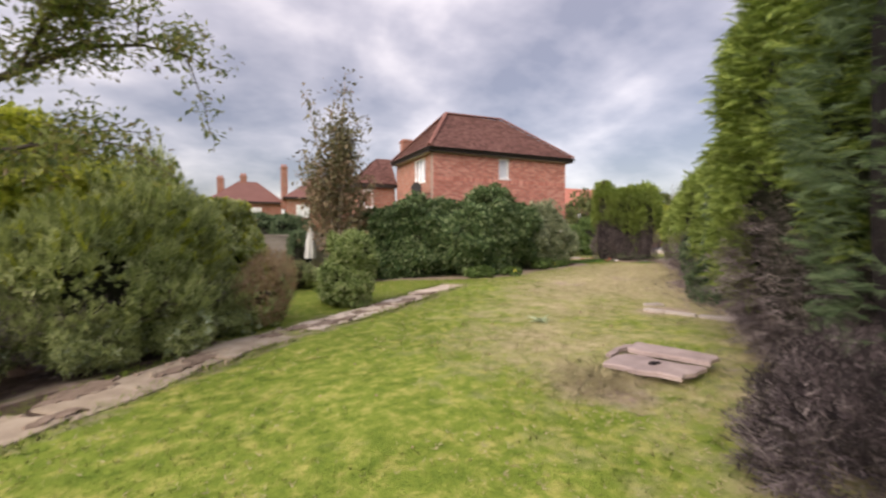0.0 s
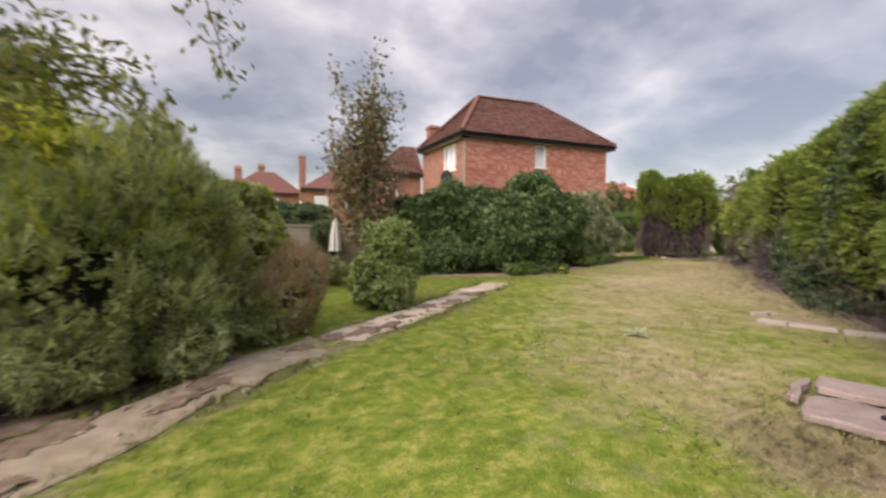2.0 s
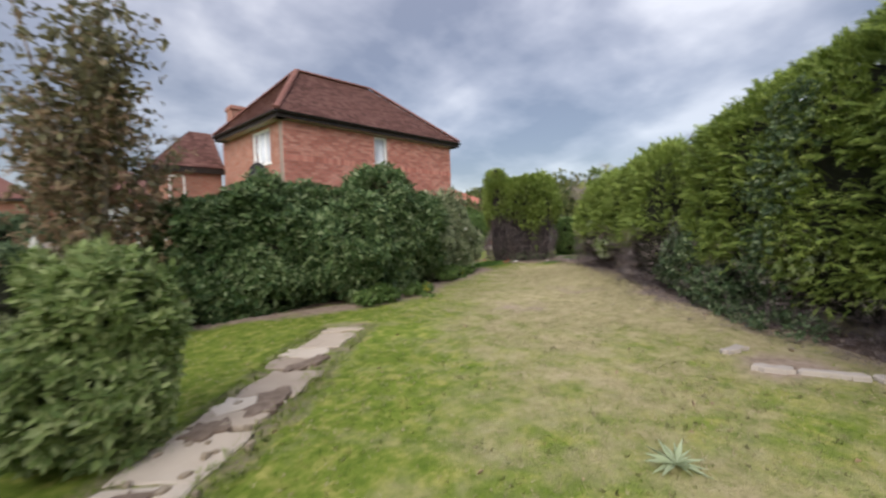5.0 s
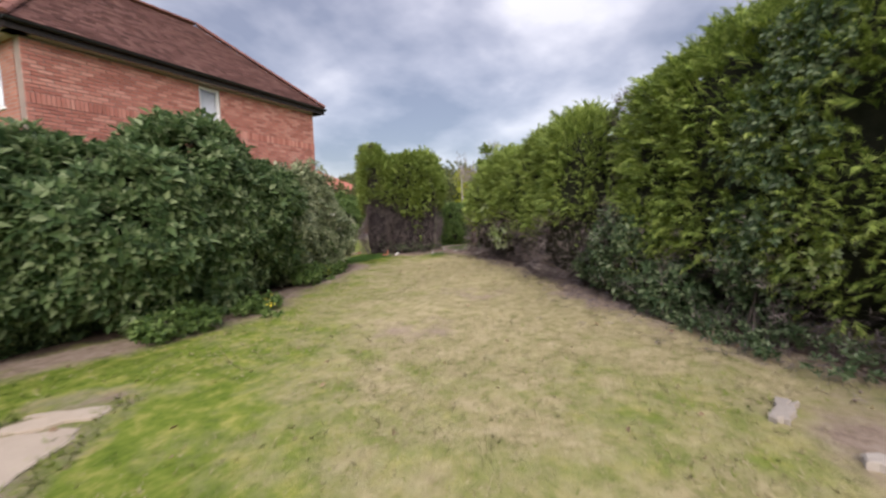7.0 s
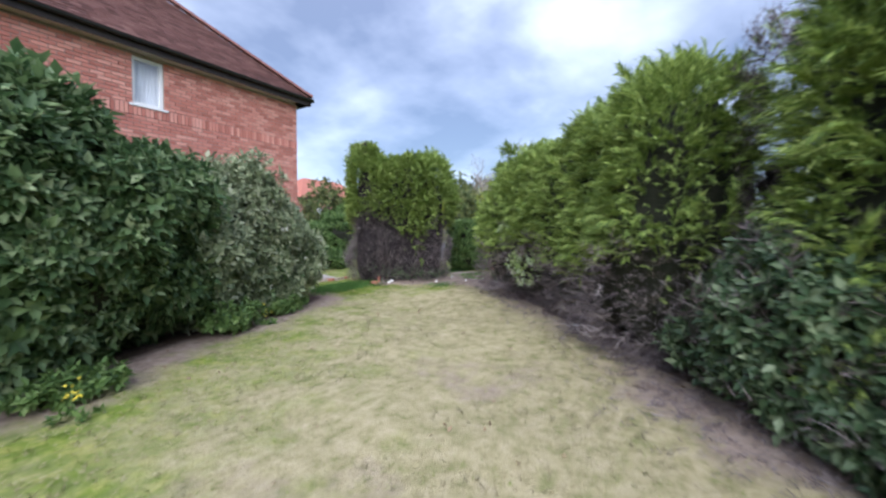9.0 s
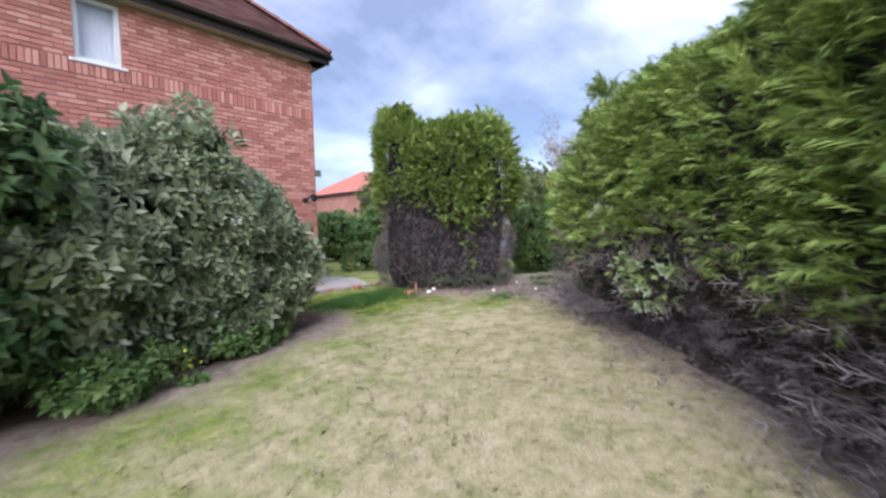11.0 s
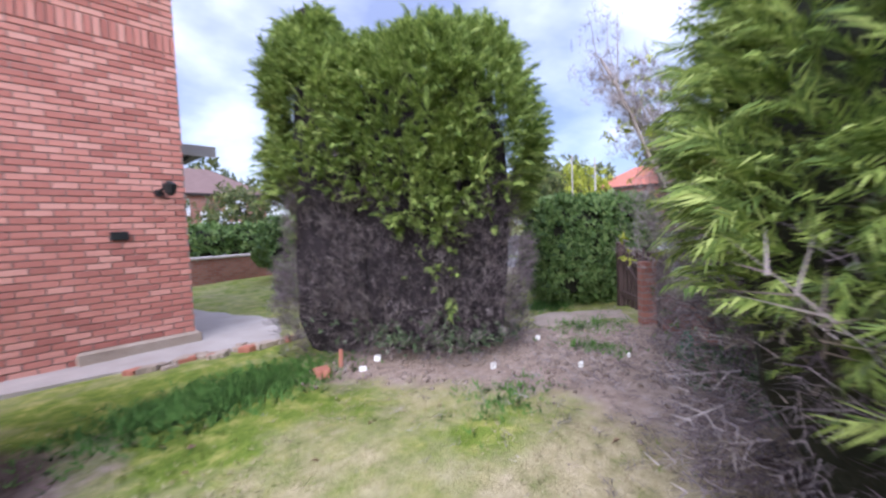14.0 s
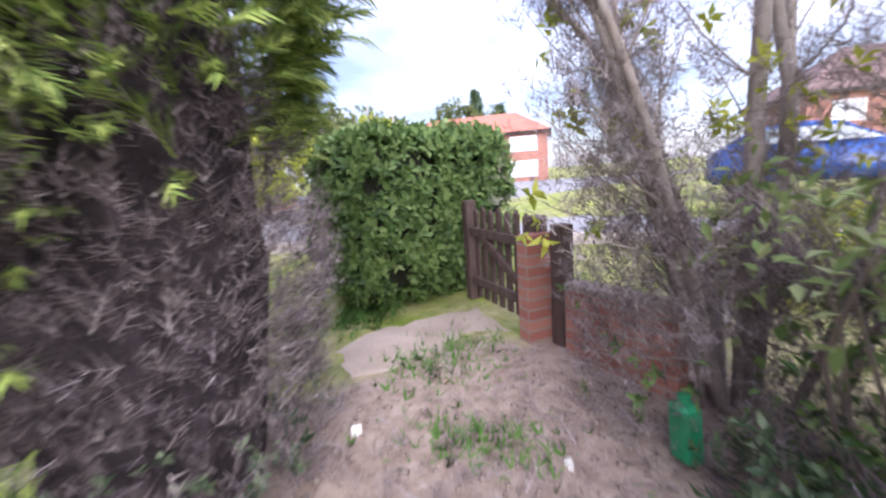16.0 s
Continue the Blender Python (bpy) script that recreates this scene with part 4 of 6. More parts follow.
def tile_face(a, b, c, d, gauge=0.13, width=0.17):
    """Corner lists of lapped tiles on the slope a-b (eave) to d-c (top)."""
    up_l, up_r = d - a, c - b
    nrm = (b - a).cross(d - a).normalized()
    rows = int(up_l.length / gauge)
    out = []
    for r in range(rows):
        l0, r0 = a + up_l * (r / rows), b + up_r * (r / rows)
        l1, r1 = a + up_l * ((r + 1) / rows), b + up_r * ((r + 1) / rows)
        n = int((r0 - l0).length / width)
        if n < 1:
            continue
        shift = 0.5 * (r % 2)
        for k in range(n):
            f0, f1 = max((k + shift - 0.48) / n, 0), min((k + shift + 0.48) / n, 1)
            lift = nrm * (0.022 + rng.uniform(0, 0.008))
            q = [l0.lerp(r0, f0) + lift, l0.lerp(r0, f1) + lift, l1.lerp(r1, f1) + nrm * 0.006, l1.lerp(r1, f0) + nrm * 0.006]
            out.append([v - nrm * 0.012 for v in q] + q)
    return out


def pieces(name, corner_lists, mat, parent, label=""):
    v, f = [], []
    for q in corner_lists:
        k = len(v)
        v += q
        f += [tuple(k + i for i in face) for face in BOX_FACES]
    ob = mesh_object(name, v, f, mat, label=label)
    ob["kind"] = "stuff"
    if parent:
        ob.parent = parent
    return ob


FRONT_TILES = tile_face(EAVES[0], EAVES[1], RIDGE[1], RIDGE[0])
SIDE_TILES = tile_face(EAVES[3], EAVES[0], RIDGE[0], RIDGE[0] + Vector((0, 0.01, 0)))
# the tiles over the near end of the eave are single pieces; the rest is joined
SINGLE = [q for q in FRONT_TILES if q[0].x > 11.4 and q[0].z < 6.25][:290]
pieces("roof_tiles", [q for q in FRONT_TILES if not (q[0].x > 11.4 and q[0].z < 6.25)] + SIDE_TILES + [q for q in FRONT_TILES if q[0].x > 11.4 and q[0].z < 6.25][290:], M_TILE, ROOF, "weathered clay roof tiles")
HALF = [(0, 1, 2, 3, 4, 5), (11, 10, 9, 8, 7, 6)] + [(i, i + 6, (i + 1) % 6 + 6, (i + 1) % 6) for i in range(6)]


def cap_tiles(a, b, radius=0.11, step=0.3):
    n = max(1, int((b - a).length / step))
    d = (b - a) / n
    side = d.cross(Vector((0, 0, 1))).normalized()
    up = side.cross(d).normalized()
    for i in range(n):
        v = []
        for s, k in ((0, 1.0), (0.97, 0.9)):
            for j in range(6):
                ang = math.pi * j / 5
                v.append(a + d * (i + s) + (side * math.cos(ang) + up * math.sin(ang) * 0.75) * radius * k)
        mesh_object("hip_tile", v, HALF, M_HIP, ROOF)


for a, b in ((EAVES[0], RIDGE[0]), (EAVES[1], RIDGE[1]), (RIDGE[0], RIDGE[1]), (EAVES[3], RIDGE[0])):
    cap_tiles(a + Vector((0, 0, 0.03)), b + Vector((0, 0, 0.05)))


def strip(name, a, b, w0, w1, z0, z1, mat, parent, label=""):
    """A board along the line a to b, from w0 to w1 sideways and z0 to z1 in height."""
    a, b = Vector(a), Vector(b)
    d = (b - a).normalized()
    s = Vector((d.y, -d.x, 0))
    v = [p + s * w + Vector((0, 0, z)) for z in (z0, z1) for p, w in ((a, w0), (b, w0), (b, w1), (a, w1))]
    return under(mesh_object(name, v, BOX_FACES, mat, label=label), parent)


for i in range(4):
    a, b = EAVES[i], EAVES[(i + 1) % 4]
    strip("fascia", a, b, -0.06, -0.03, -0.20, -0.02, M_FASCIA, HOUSE, "dark brown fascia board")
    strip("soffit", a + (b - a).normalized() * 0.07, b - (b - a).normalized() * 0.07, -0.42, -0.062, -0.19, -0.17, M_SOFFIT, HOUSE, "grey soffit")
    d = (b - a).normalized()
    s = Vector((d.y, -d.x, 0))
    v, f = [], []
    for p in (a, b):
        for j in range(7):
            ang = math.pi * j / 6
            v.append(p + s * (0.035 + 0.06 * math.cos(ang)) + Vector((0, 0, -0.03 - 0.06 * math.sin(ang))))
    f = [(j, j + 1, j + 8, j + 7) for j in range(6)] + [(6, 5, 4, 3, 2, 1, 0), (7, 8, 9, 10, 11, 12, 13)]
    under(mesh_object("gutter", v, f, M_BLACK, label="black half-round gutter"), HOUSE)


def chimney(parent, x, y, z0, z1, w=0.55, d=0.55, pots=2):
    stack = box("chimney", (x - w / 2, y - d / 2, z0), (x + w / 2, y + d / 2, z1), M_BRICKFAR, label="brick chimney stack")
    under(stack, parent)
    box("chimney_cap", (x - w / 2 - 0.05, y - d / 2 - 0.05, z1 - 0.18), (x + w / 2 + 0.05, y + d / 2 + 0.05, z1 - 0.06), M_BRICKFAR, bevel=0.02).parent = stack
    for i in range(pots):
        px_ = x + (i - (pots - 1) / 2) * 0.28
        v, f = tube_mesh([[((px_, y, z1), 0.11), ((px_, y, z1 + 0.22), 0.085), ((px_, y, z1 + 0.26), 0.10)]], 8)
        mesh_object("chimney_pot", v, f, M_TERRACOTTA, stack)


chimney(HOUSE, 7.15, 22.0, 5.0, 6.75, pots=0)

# dish on the side wall, lamp, pipe box and porch
DISH = tagged(empty("satellite_dish", 6.15, 17.35, 3.72), "dark grey satellite dish fixed to the house wall", "dish")
bm = bmesh.new()
bmesh.ops.create_circle(bm, cap_ends=True, segments=20, radius=0.3, matrix=pose(6.05, 17.3, 3.52, 90, 0, -60))
bmesh.ops.solidify(bm, geom=list(bm.faces), thickness=0.03)
under(part("reflector", bm, M_BLACK), DISH)
v, f = tube_mesh([[((6.74, 17.4, 3.32), 0.02), ((6.25, 17.38, 3.38), 0.02), ((6.06, 17.3, 3.5), 0.02)]])
under(mesh_object("bracket", v, f, M_BLACK), DISH)

LAMP = tagged(empty("wall_lamp", 13.83, 17.0, 2.24), "small black outdoor lamp on the brick wall", "lamp")
v, f = tube_mesh([[((13.78, 17.0, 2.18), 0.05), ((13.78, 16.93, 2.18), 0.05)], [((13.78, 16.94, 2.18), 0.018), ((13.8, 16.8, 2.24), 0.018), ((13.84, 16.72, 2.26), 0.018)]], 8)
under(mesh_object("bracket", v, f, M_BLACK), LAMP)
v, f = tube_mesh([[((13.84, 16.72, 2.30), 0.03), ((13.84, 16.72, 2.26), 0.08), ((13.84, 16.72, 2.17), 0.06), ((13.84, 16.72, 2.13), 0.03)]], 8)
under(mesh_object("shade", v, f, M_BLACK), LAMP)
tagged(box("wall_vent", (13.28, 16.96, 1.62), (13.45, 17.005, 1.72), M_BLACK, bevel=0.008), "small dark vent cover on the brick wall", "vent")
PORCH = tagged(empty("porch_canopy", 14.4, 18.2, 2.9), "flat grey porch canopy on the end wall", "canopy")
under(box("roof_slab", (14.085, 17.9, 2.9), (14.75, 19.2, 3.0), M_LEAD, bevel=0.015), PORCH)
under(box("fascia", (14.085, 17.86, 2.84), (14.78, 17.897, 3.0), M_SOFFIT), PORCH)
v, f = tube_mesh([[((14.085, 18.0, 2.5), 0.025), ((14.3, 18.0, 2.72), 0.025), ((14.5, 18.0, 2.9), 0.03)]])
under(mesh_object("bracket", v, f, M_BLACK), PORCH)

# lower wing behind
WING = tagged(empty("house_wing", 5.5, 23.5, 0.0), "lower red brick wing with a hipped tile roof", "house")
under(box("wall", (4.62, 21.75, 0.0), (6.42, 25.4, 4.22), M_BRICKFAR), WING)
WE = [Vector((4.25, 21.6, 4.22)), Vector((6.5, 21.6, 4.22)), Vector((6.5, 25.8, 4.22)), Vector((4.25, 25.8, 4.22)), Vector((5.72, 23.0, 5.8)), Vector((6.5, 23.0, 5.8)), Vector((6.5, 24.4, 5.8)), Vector((5.72, 24.4, 5.8))]
WROOF = under(mesh_object("roof", WE, [(0, 1, 5, 4), (3, 0, 4, 7), (2, 3, 7, 6), (4, 5, 6, 7), (0, 3, 2, 1), (1, 2, 6, 5)], M_TILE), WING)
pieces("roof_tiles", tile_face(WE[0], WE[1], WE[5], WE[4]) + tile_face(WE[3], WE[0], WE[4], WE[7]), M_TILE, WROOF)
strip("fascia", WE[0], WE[1], -0.03, 0.0, -0.22, -0.02, M_FASCIA, WING)
strip("fascia", WE[3], WE[0], -0.03, 0.0, -0.22, -0.02, M_FASCIA, WING)
window(0.5, 0.95, WING, pose(4.68, 21.70, 2.95), bars=0, curtain=False)


# ---- slab path, edging and loose stones ----
def rough_slab(name, corners, thick, mat, parent=None, wobble=0.02, z=0.0, foot=-0.06):
    """A worn slab: uneven outline, slightly domed, with chipped edges."""
    cx, cy = sum(c[0] for c in corners) / len(corners), sum(c[1] for c in corners) / len(corners)
    ring = []
    for (x0, y0), (x1, y1) in zip(corners, corners[1:] + corners[:1]):
        for k in range(4):
            t = k / 4
            ring.append((x0 + (x1 - x0) * t + rng.normal(0, wobble), y0 + (y1 - y0) * t + rng.normal(0, wobble)))
    n = len(ring)
    tilt = rng.normal(0, 0.012, 2)
    top = lambda x, y: float(gz(x, y)) + thick + z + (x - cx) * tilt[0] + (y - cy) * tilt[1]
    v = [(x, y, top(x, y) - 0.05 if foot is None else float(gz(x, y)) + foot) for x, y in ring] + [(x, y, top(x, y) - 0.012) for x, y in ring]
    v += [(cx + (x - cx) * 0.94, cy + (y - cy) * 0.94, top(x, y) + rng.normal(0, 0.003)) for x, y in ring] + [(cx, cy, top(cx, cy) + 0.004)]
    f = []
    for i in range(n):
        j = (i + 1) % n
        f += [(i, j, n + j, n + i), (n + i, n + j, 2 * n + j, 2 * n + i), (2 * n + i, 2 * n + j, 3 * n)]
    return mesh_object(name, v, f, mat, parent)


PATH = tagged(empty("stone_path", 2.0, 8.3), "cracked and sunken concrete slab path with earth in the joints", "path", kind="structure")
PATH.location = (0, 0, 0)
path_pts = line_points(PATH_LINE, 0.05)
along = np.concatenate([[0], np.cumsum(np.hypot(*np.diff(path_pts, axis=0).T))])
at_path = lambda s: Vector((float(np.interp(s, along, path_pts[:, 0])), float(np.interp(s, along, path_pts[:, 1]))))
s = 0.2
while s < along[-1] - 0.3:
    ln = rng.uniform(0.55, 0.9) if s > 3.7 else rng.uniform(1.2, 1.7)
    e = min(s + ln, along[-1])
    p0, p1 = at_path(s + 0.02), at_path(e - 0.02)
    d = (p1 - p0).normalized()
    side = Vector((-d.y, d.x))
    w = rng.uniform(0.28, 0.34) if s > 3.7 else 0.34
    sh = rng.normal(0, 0.03)
    cut = rng.uniform(-0.12, 0.12) if s > 3.7 else 0.0
    if s > 3.7 and rng.random() < 0.6:       # a slab broken across
        m0, m1 = p0.lerp(p1, 0.5) + side * (w + sh) + d * cut, p0.lerp(p1, 0.5) - side * (w - sh) - d * cut
        rough_slab("slab", [tuple(p0 - side * (w - sh)), tuple(m1 - d * 0.012), tuple(m0 - d * 0.012), tuple(p0 + side * (w + sh))], 0.008 + rng.uniform(0, 0.016), M_STONE, PATH, 0.03)
        rough_slab("slab", [tuple(m1 + d * 0.012), tuple(p1 - side * (w - sh)), tuple(p1 + side * (w + sh)), tuple(m0 + d * 0.012)], 0.004 + rng.uniform(0, 0.016), M_STONE, PATH, 0.03)
    else:
        rough_slab("slab", [tuple(p0 - side * (w - sh)), tuple(p1 - side * (w - sh)), tuple(p1 + side * (w + sh)), tuple(p0 + side * (w + sh))], 0.002 + rng.uniform(0, 0.012), M_STONE if s > 3.7 else M_NEARPATH, PATH, 0.03 if s > 3.7 else 0.05)
    s = e

for sp in (0.6, 1.3, 1.9, 2.7, 3.3, 4.0, 4.6, 5.0, 5.5, 6.0, 6.9, 7.4, 8.6):
    c = at_path(sp)
    r1, r2, a = rng.uniform(0.14, 0.4), rng.uniform(0.09, 0.2), 0.8 + rng.normal(0, 0.3)
    ox, oy = rng.normal(0, 0.12, 2)
    ring = [(c.x + ox + r1 * math.cos(q) * math.cos(a) - r2 * math.sin(q) * math.sin(a), c.y + oy + r1 * math.cos(q) * math.sin(a) + r2 * math.sin(q) * math.cos(a)) for q in np.linspace(0, 6.28, 7)[:-1]]
    rough_slab("earth_patch", ring, 0.028, M_EARTH, PATH, 0.04)
for i in range(70):        # crumbled bits along the path
    c = at_path(rng.uniform(0.3, 7.5)) + Vector(rng.normal(0, 0.22, 2))
    r = rng.uniform(0.015, 0.05)
    q = [(c.x + r * rng.uniform(0.6, 1.2) * math.cos(t_), c.y + r * rng.uniform(0.6, 1.2) * math.sin(t_)) for t_ in (0, 1.5, 3.1, 4.6)]
    rough_slab("path_crumb", q, rng.uniform(0.02, 0.04), M_NEARPATH, PATH, 0.004)

KERB = [(6.28, 5.42, 6.36, 5.12), (6.37, 5.08, 6.5, 4.62), (6.52, 4.58, 6.72, 4.1), (6.95, 5.62, 6.62, 5.72)]
for x0, y0, x1, y1 in KERB:
    d = Vector((x1 - x0, y1 - y0)).normalized() * 0.055
    k = rough_slab("edging_stone", [(x0 - d.y, y0 + d.x), (x0 + d.y, y0 - d.x), (x1 + d.y, y1 - d.x), (x1 - d.y, y1 + d.x)], 0.03, M_PAVING, None, 0.012)
    tagged(k, "pale worn edging stone sunk in the lawn", "stone", "edging stones by the hedge")

BROKEN = tagged(empty("broken_slab", 3.6, 3.1), "broken pinkish slab lying on earth and dead grass", "slab")
M_PINKSLAB = material("pinkish_slab", [(0.20, 0.155, 0.15), (0.33, 0.265, 0.25), (0.45, 0.37, 0.345)], scale=4, bump=0.5, rough=0.95)
for corners, z in (([(3.1, 3.28), (3.42, 2.62), (3.95, 2.72), (3.62, 3.45)], 0.10), ([(3.66, 3.45), (3.98, 2.73), (4.26, 2.80), (3.98, 3.6)], 0.14), ([(3.45, 3.56), (3.46, 3.47), (3.96, 3.63), (3.93, 3.71)], 0.09)):
    under(rough_slab("fragment", corners, 0.05, M_PINKSLAB, None, 0.015, z - 0.05, None), BROKEN)
# each hole is a thin patch on the slab, coloured for the shade inside
for x, y in ((3.5, 2.95), (3.85, 3.1)):
    under(rough_slab("hole", [(x, y), (x + 0.11, y + 0.02), (x + 0.09, y + 0.07), (x - 0.01, y + 0.05)], 0.056, M_DEADSHADE, None, 0.01, 0.07, None), BROKEN)

# paving round the house corner, with a rubble edge
tagged(rough_slab("paving", [(11.6, 16.6), (12.9, 16.45), (13.8, 16.1), (14.7, 15.95), (15.35, 17.3), (15.1, 18.4), (14.8, 19.6), (14.85, 23.4), (14.12, 23.4), (14.12, 17.0), (11.6, 17.0)], 0.03, M_PAVING, None, 0.03), "pale concrete paving round the house corner", "paving", kind="structure")
for i in range(26):
    t = i / 25
    x, y = 13.3 + 1.5 * t + rng.normal(0, 0.05), 16.2 - 0.35 * t + rng.normal(0, 0.06)
    r = rng.uniform(0.04, 0.09)
    a = rng.uniform(0, 6.28)
    k = rough_slab("brick_fragment", [(x + r * 1.6 * math.cos(a + q) * (1 if j % 2 else 1.2), y + r * math.sin(a + q)) for j, q in enumerate((0, 1.4, 3.0, 4.6))], rng.uniform(0.03, 0.07), M_TERRACOTTA if i % 4 == 0 else M_PAD, None, 0.008)
    tagged(k, "broken brick and rubble along the paving edge", "rubble", "rubble edge")
slab = rough_slab("concrete_pad", [(16.9, 13.62), (17.24, 12.92), (17.68, 12.62), (18.14, 12.95), (17.86, 13.47), (17.35, 13.88)], 0.004, M_PAD, None, 0.05)
tagged(slab, "earth-stained tan concrete pad before the gate", "slab")

for x, y, w in ((14.95, 14.33, 0.06), (15.52, 14.25, 0.055), (14.66, 14.2, 0.03), (16.38, 13.28, 0.025), (16.29, 12.28, 0.022), (15.99, 11.73, 0.03), (15.84, 12.56, 0.018), (15.4, 13.2, 0.018)):
    a = rng.uniform(0, 3)
    k = rough_slab("white_stone", [(x + w * math.cos(a), y + w * math.sin(a)), (x + w * 0.6 * math.cos(a + 1.7), y + w * 0.6 * math.sin(a + 1.7)), (x - w * math.cos(a), y - w * math.sin(a)), (x - w * 0.6 * math.cos(a + 1.7), y - w * 0.6 * math.sin(a + 1.7))], 0.035, M_FLOWER, None, 0.008)
    tagged(k, "whitish stone chip on the bare earth", "stone", "white stone chips")
tagged(rough_slab("pot_shard", [(14.3, 14.42), (14.42, 14.36), (14.48, 14.5), (14.36, 14.56)], 0.05, M_TERRACOTTA, None, 0.01), "orange terracotta pot shard on the earth", "shard")
v, f = tube_mesh([[((14.62, 14.5, float(gz(14.6, 14.5)) - 0.05), 0.025), ((14.63, 14.5, float(gz(14.6, 14.5)) + 0.16), 0.022)]], 6)
tagged(mesh_object("wooden_peg", v, f, M_TERRACOTTA), "short orange-stained wooden peg in the earth", "peg")

# ---- gate, posts and low wall ----
GATE = tagged(empty("picket_gate", 18.05, 12.75), "dark brown wooden picket gate with a diagonal brace", "gate")
GA, GB = Vector((17.69, 12.47)), Vector((18.38, 13.02))
gdir = (GB - GA).normalized()
gyaw = math.degrees(math.atan2(gdir.y, gdir.x))
glen, gzz = (GB - GA).length, 0.37
GM = pose(GA.x, GA.y, gzz, 0, 0, gyaw)
for i in range(7):
    x = glen * (i + 0.5) / 7
    bm = bmesh.new()
    w, h = 0.032, 0.86 + 0.02 * (i % 2)
    prof = [(x - w, 0.05), (x + w, 0.05), (x + w, h - 0.04), (x, h), (x - w, h - 0.04)]
    a = [bm.verts.new(GM @ Vector((px_, -0.012, pz))) for px_, pz in prof]
    b = [bm.verts.new(GM @ Vector((px_, 0.010, pz))) for px_, pz in prof]
    bm.faces.new(a)
    bm.faces.new(b[::-1])
    for j in range(5):
        bm.faces.new((a[j], b[j], b[(j + 1) % 5], a[(j + 1) % 5]))
    under(part("picket", bm, M_WOODBROWN), GATE)
for z in (0.17, 0.62):
    under(box("rail", (0.0, 0.012, z), (glen, 0.045, z + 0.07), M_WOODBROWN, m=GM), GATE)
brace = pose(GA.x, GA.y, gzz, 0, 0, gyaw) @ pose(0.02, 0.028, 0.22, 0, -29, 0)
under(box("brace", (0, -0.014, 0), (0.88, 0.016, 0.06), M_WOODBROWN, m=brace), GATE)
for name, p, h, w in (("gate_post", GA - gdir * 0.07, 0.86, 0.05), ("gate_post", GB + gdir * 0.07, 0.92, 0.05), ("timber_post", Vector((17.47, 12.27)), 0.82, 0.055)):
    q = box(name, (-w, -w, -0.1), (w, w, h), M_WOODBROWN, m=pose(p.x, p.y, float(gz(p.x, p.y)), 0, 0, gyaw), bevel=0.008)
    tagged(q, "dark brown square timber post beside the gate", "post", "gate posts")
PIER = pose(17.585, 12.365, 0.33, 0, 0, gyaw)
WALLM = pose(17.42, 12.2, 0.3, 0, 0, 228)
LOW = tagged(empty("low_brick_wall", 17.0, 11.8), "low red brick boundary wall by the gate", "wall")
under(box("pier", (-0.05, -0.03, -0.1), (0.07, 0.2, 0.78), M_BRICKFAR, m=PIER), LOW)
under(box("wall_body", (0.02, -0.11, -0.1), (0.72, 0.0, 0.48), M_BRICKFAR, m=WALLM), LOW)
under(box("coping", (0.02, -0.13, 0.482), (0.72, 0.02, 0.53), M_MORTAR, m=WALLM, bevel=0.01), LOW)
GREEN = tagged(empty("green_container", 16.40, 11.82), "small bright green plastic container on the earth", "container")
CM = pose(16.40, 11.82, float(gz(16.40, 11.82)) + 0.005, 0, 7, 25)
bm = bmesh.new()
add_box(bm, (-0.055, -0.045, 0), (0.055, 0.045, 0.24), CM, bevel=0.018)
under(part("body", bm, M_GREENPLASTIC), GREEN)
v, f = tube_mesh([[(CM @ Vector((0, 0, 0.24)), 0.025), (CM @ Vector((0, 0, 0.275)), 0.025)]], 10)
under(mesh_object("cap", v, f, M_GREENPLASTIC), GREEN)


# ---- trees ----
def limb(start, way, length, radius, bend=0.25, rise=0.1, n=6, end=0.35):
    """A wandering tapered limb, as a path for tube_mesh."""
    p, d, out = Vector(start), Vector(way).normalized(), []
    for i in range(n + 1):
        out.append((p.copy(), radius * (1 - (1 - end) * i / n)))
        d = (d + Vector(rng.normal(0, bend, 3)) * 0.5 + Vector((0, 0, rise))).normalized()
        p = p + d * (length / n)
    return out


def leaf_cloud(paths, per, spread, start=0.3):
    P = []
    for path in paths:
        pts = [np.array(p) for p, r in path]
        for k in range(per):
            t = rng.uniform(start, 1) * (len(pts) - 1)
            i = min(int(t), len(pts) - 2)
            P.append(pts[i] + (pts[i + 1] - pts[i]) * (t - i) + rng.normal(0, spread, 3))
    return np.array(P)


# slender half-bare tree: upright stems, brown and dense below, thin above
TREE = tagged(empty("slender_tree", 2.0, 13.2), "slender upright tree, sparse grey-green leaves above and brown below", "tree")
base = Vector((2.0, 13.2, float(gz(2.0, 13.2)) - 0.1))
stems = [limb(base + Vector((0, 0, 0)), (0, 0, 1), 5.5, 0.08, 0.06, 0.05, 8, 0.15)]
for i in range(17):
    a, z = rng.uniform(0, 6.28), rng.uniform(0.7, 3.9)
    stems.append(limb(base + Vector((0, 0, z)), (0.62 * math.cos(a), 0.62 * math.sin(a), 1), rng.uniform(1.9, 2.9) * (1 - 0.08 * z), 0.03, 0.12, 0.08, 7, 0.15))
stems.append(limb(base + Vector((0, 0, 1.0)), (-0.22, -0.1, 1), 4.9, 0.045, 0.05, 0.08, 8, 0.1))
stems.append(limb(base + Vector((0, 0, 1.2)), (0.02, 0.0, 1), 5.4, 0.05, 0.04, 0.08, 8, 0.1))
v, f = tube_mesh(stems, 5)
under(mesh_object("trunk", v, f, M_BARK, smooth=True), TREE)
P = leaf_cloud(stems, 210, 0.19, 0.2)
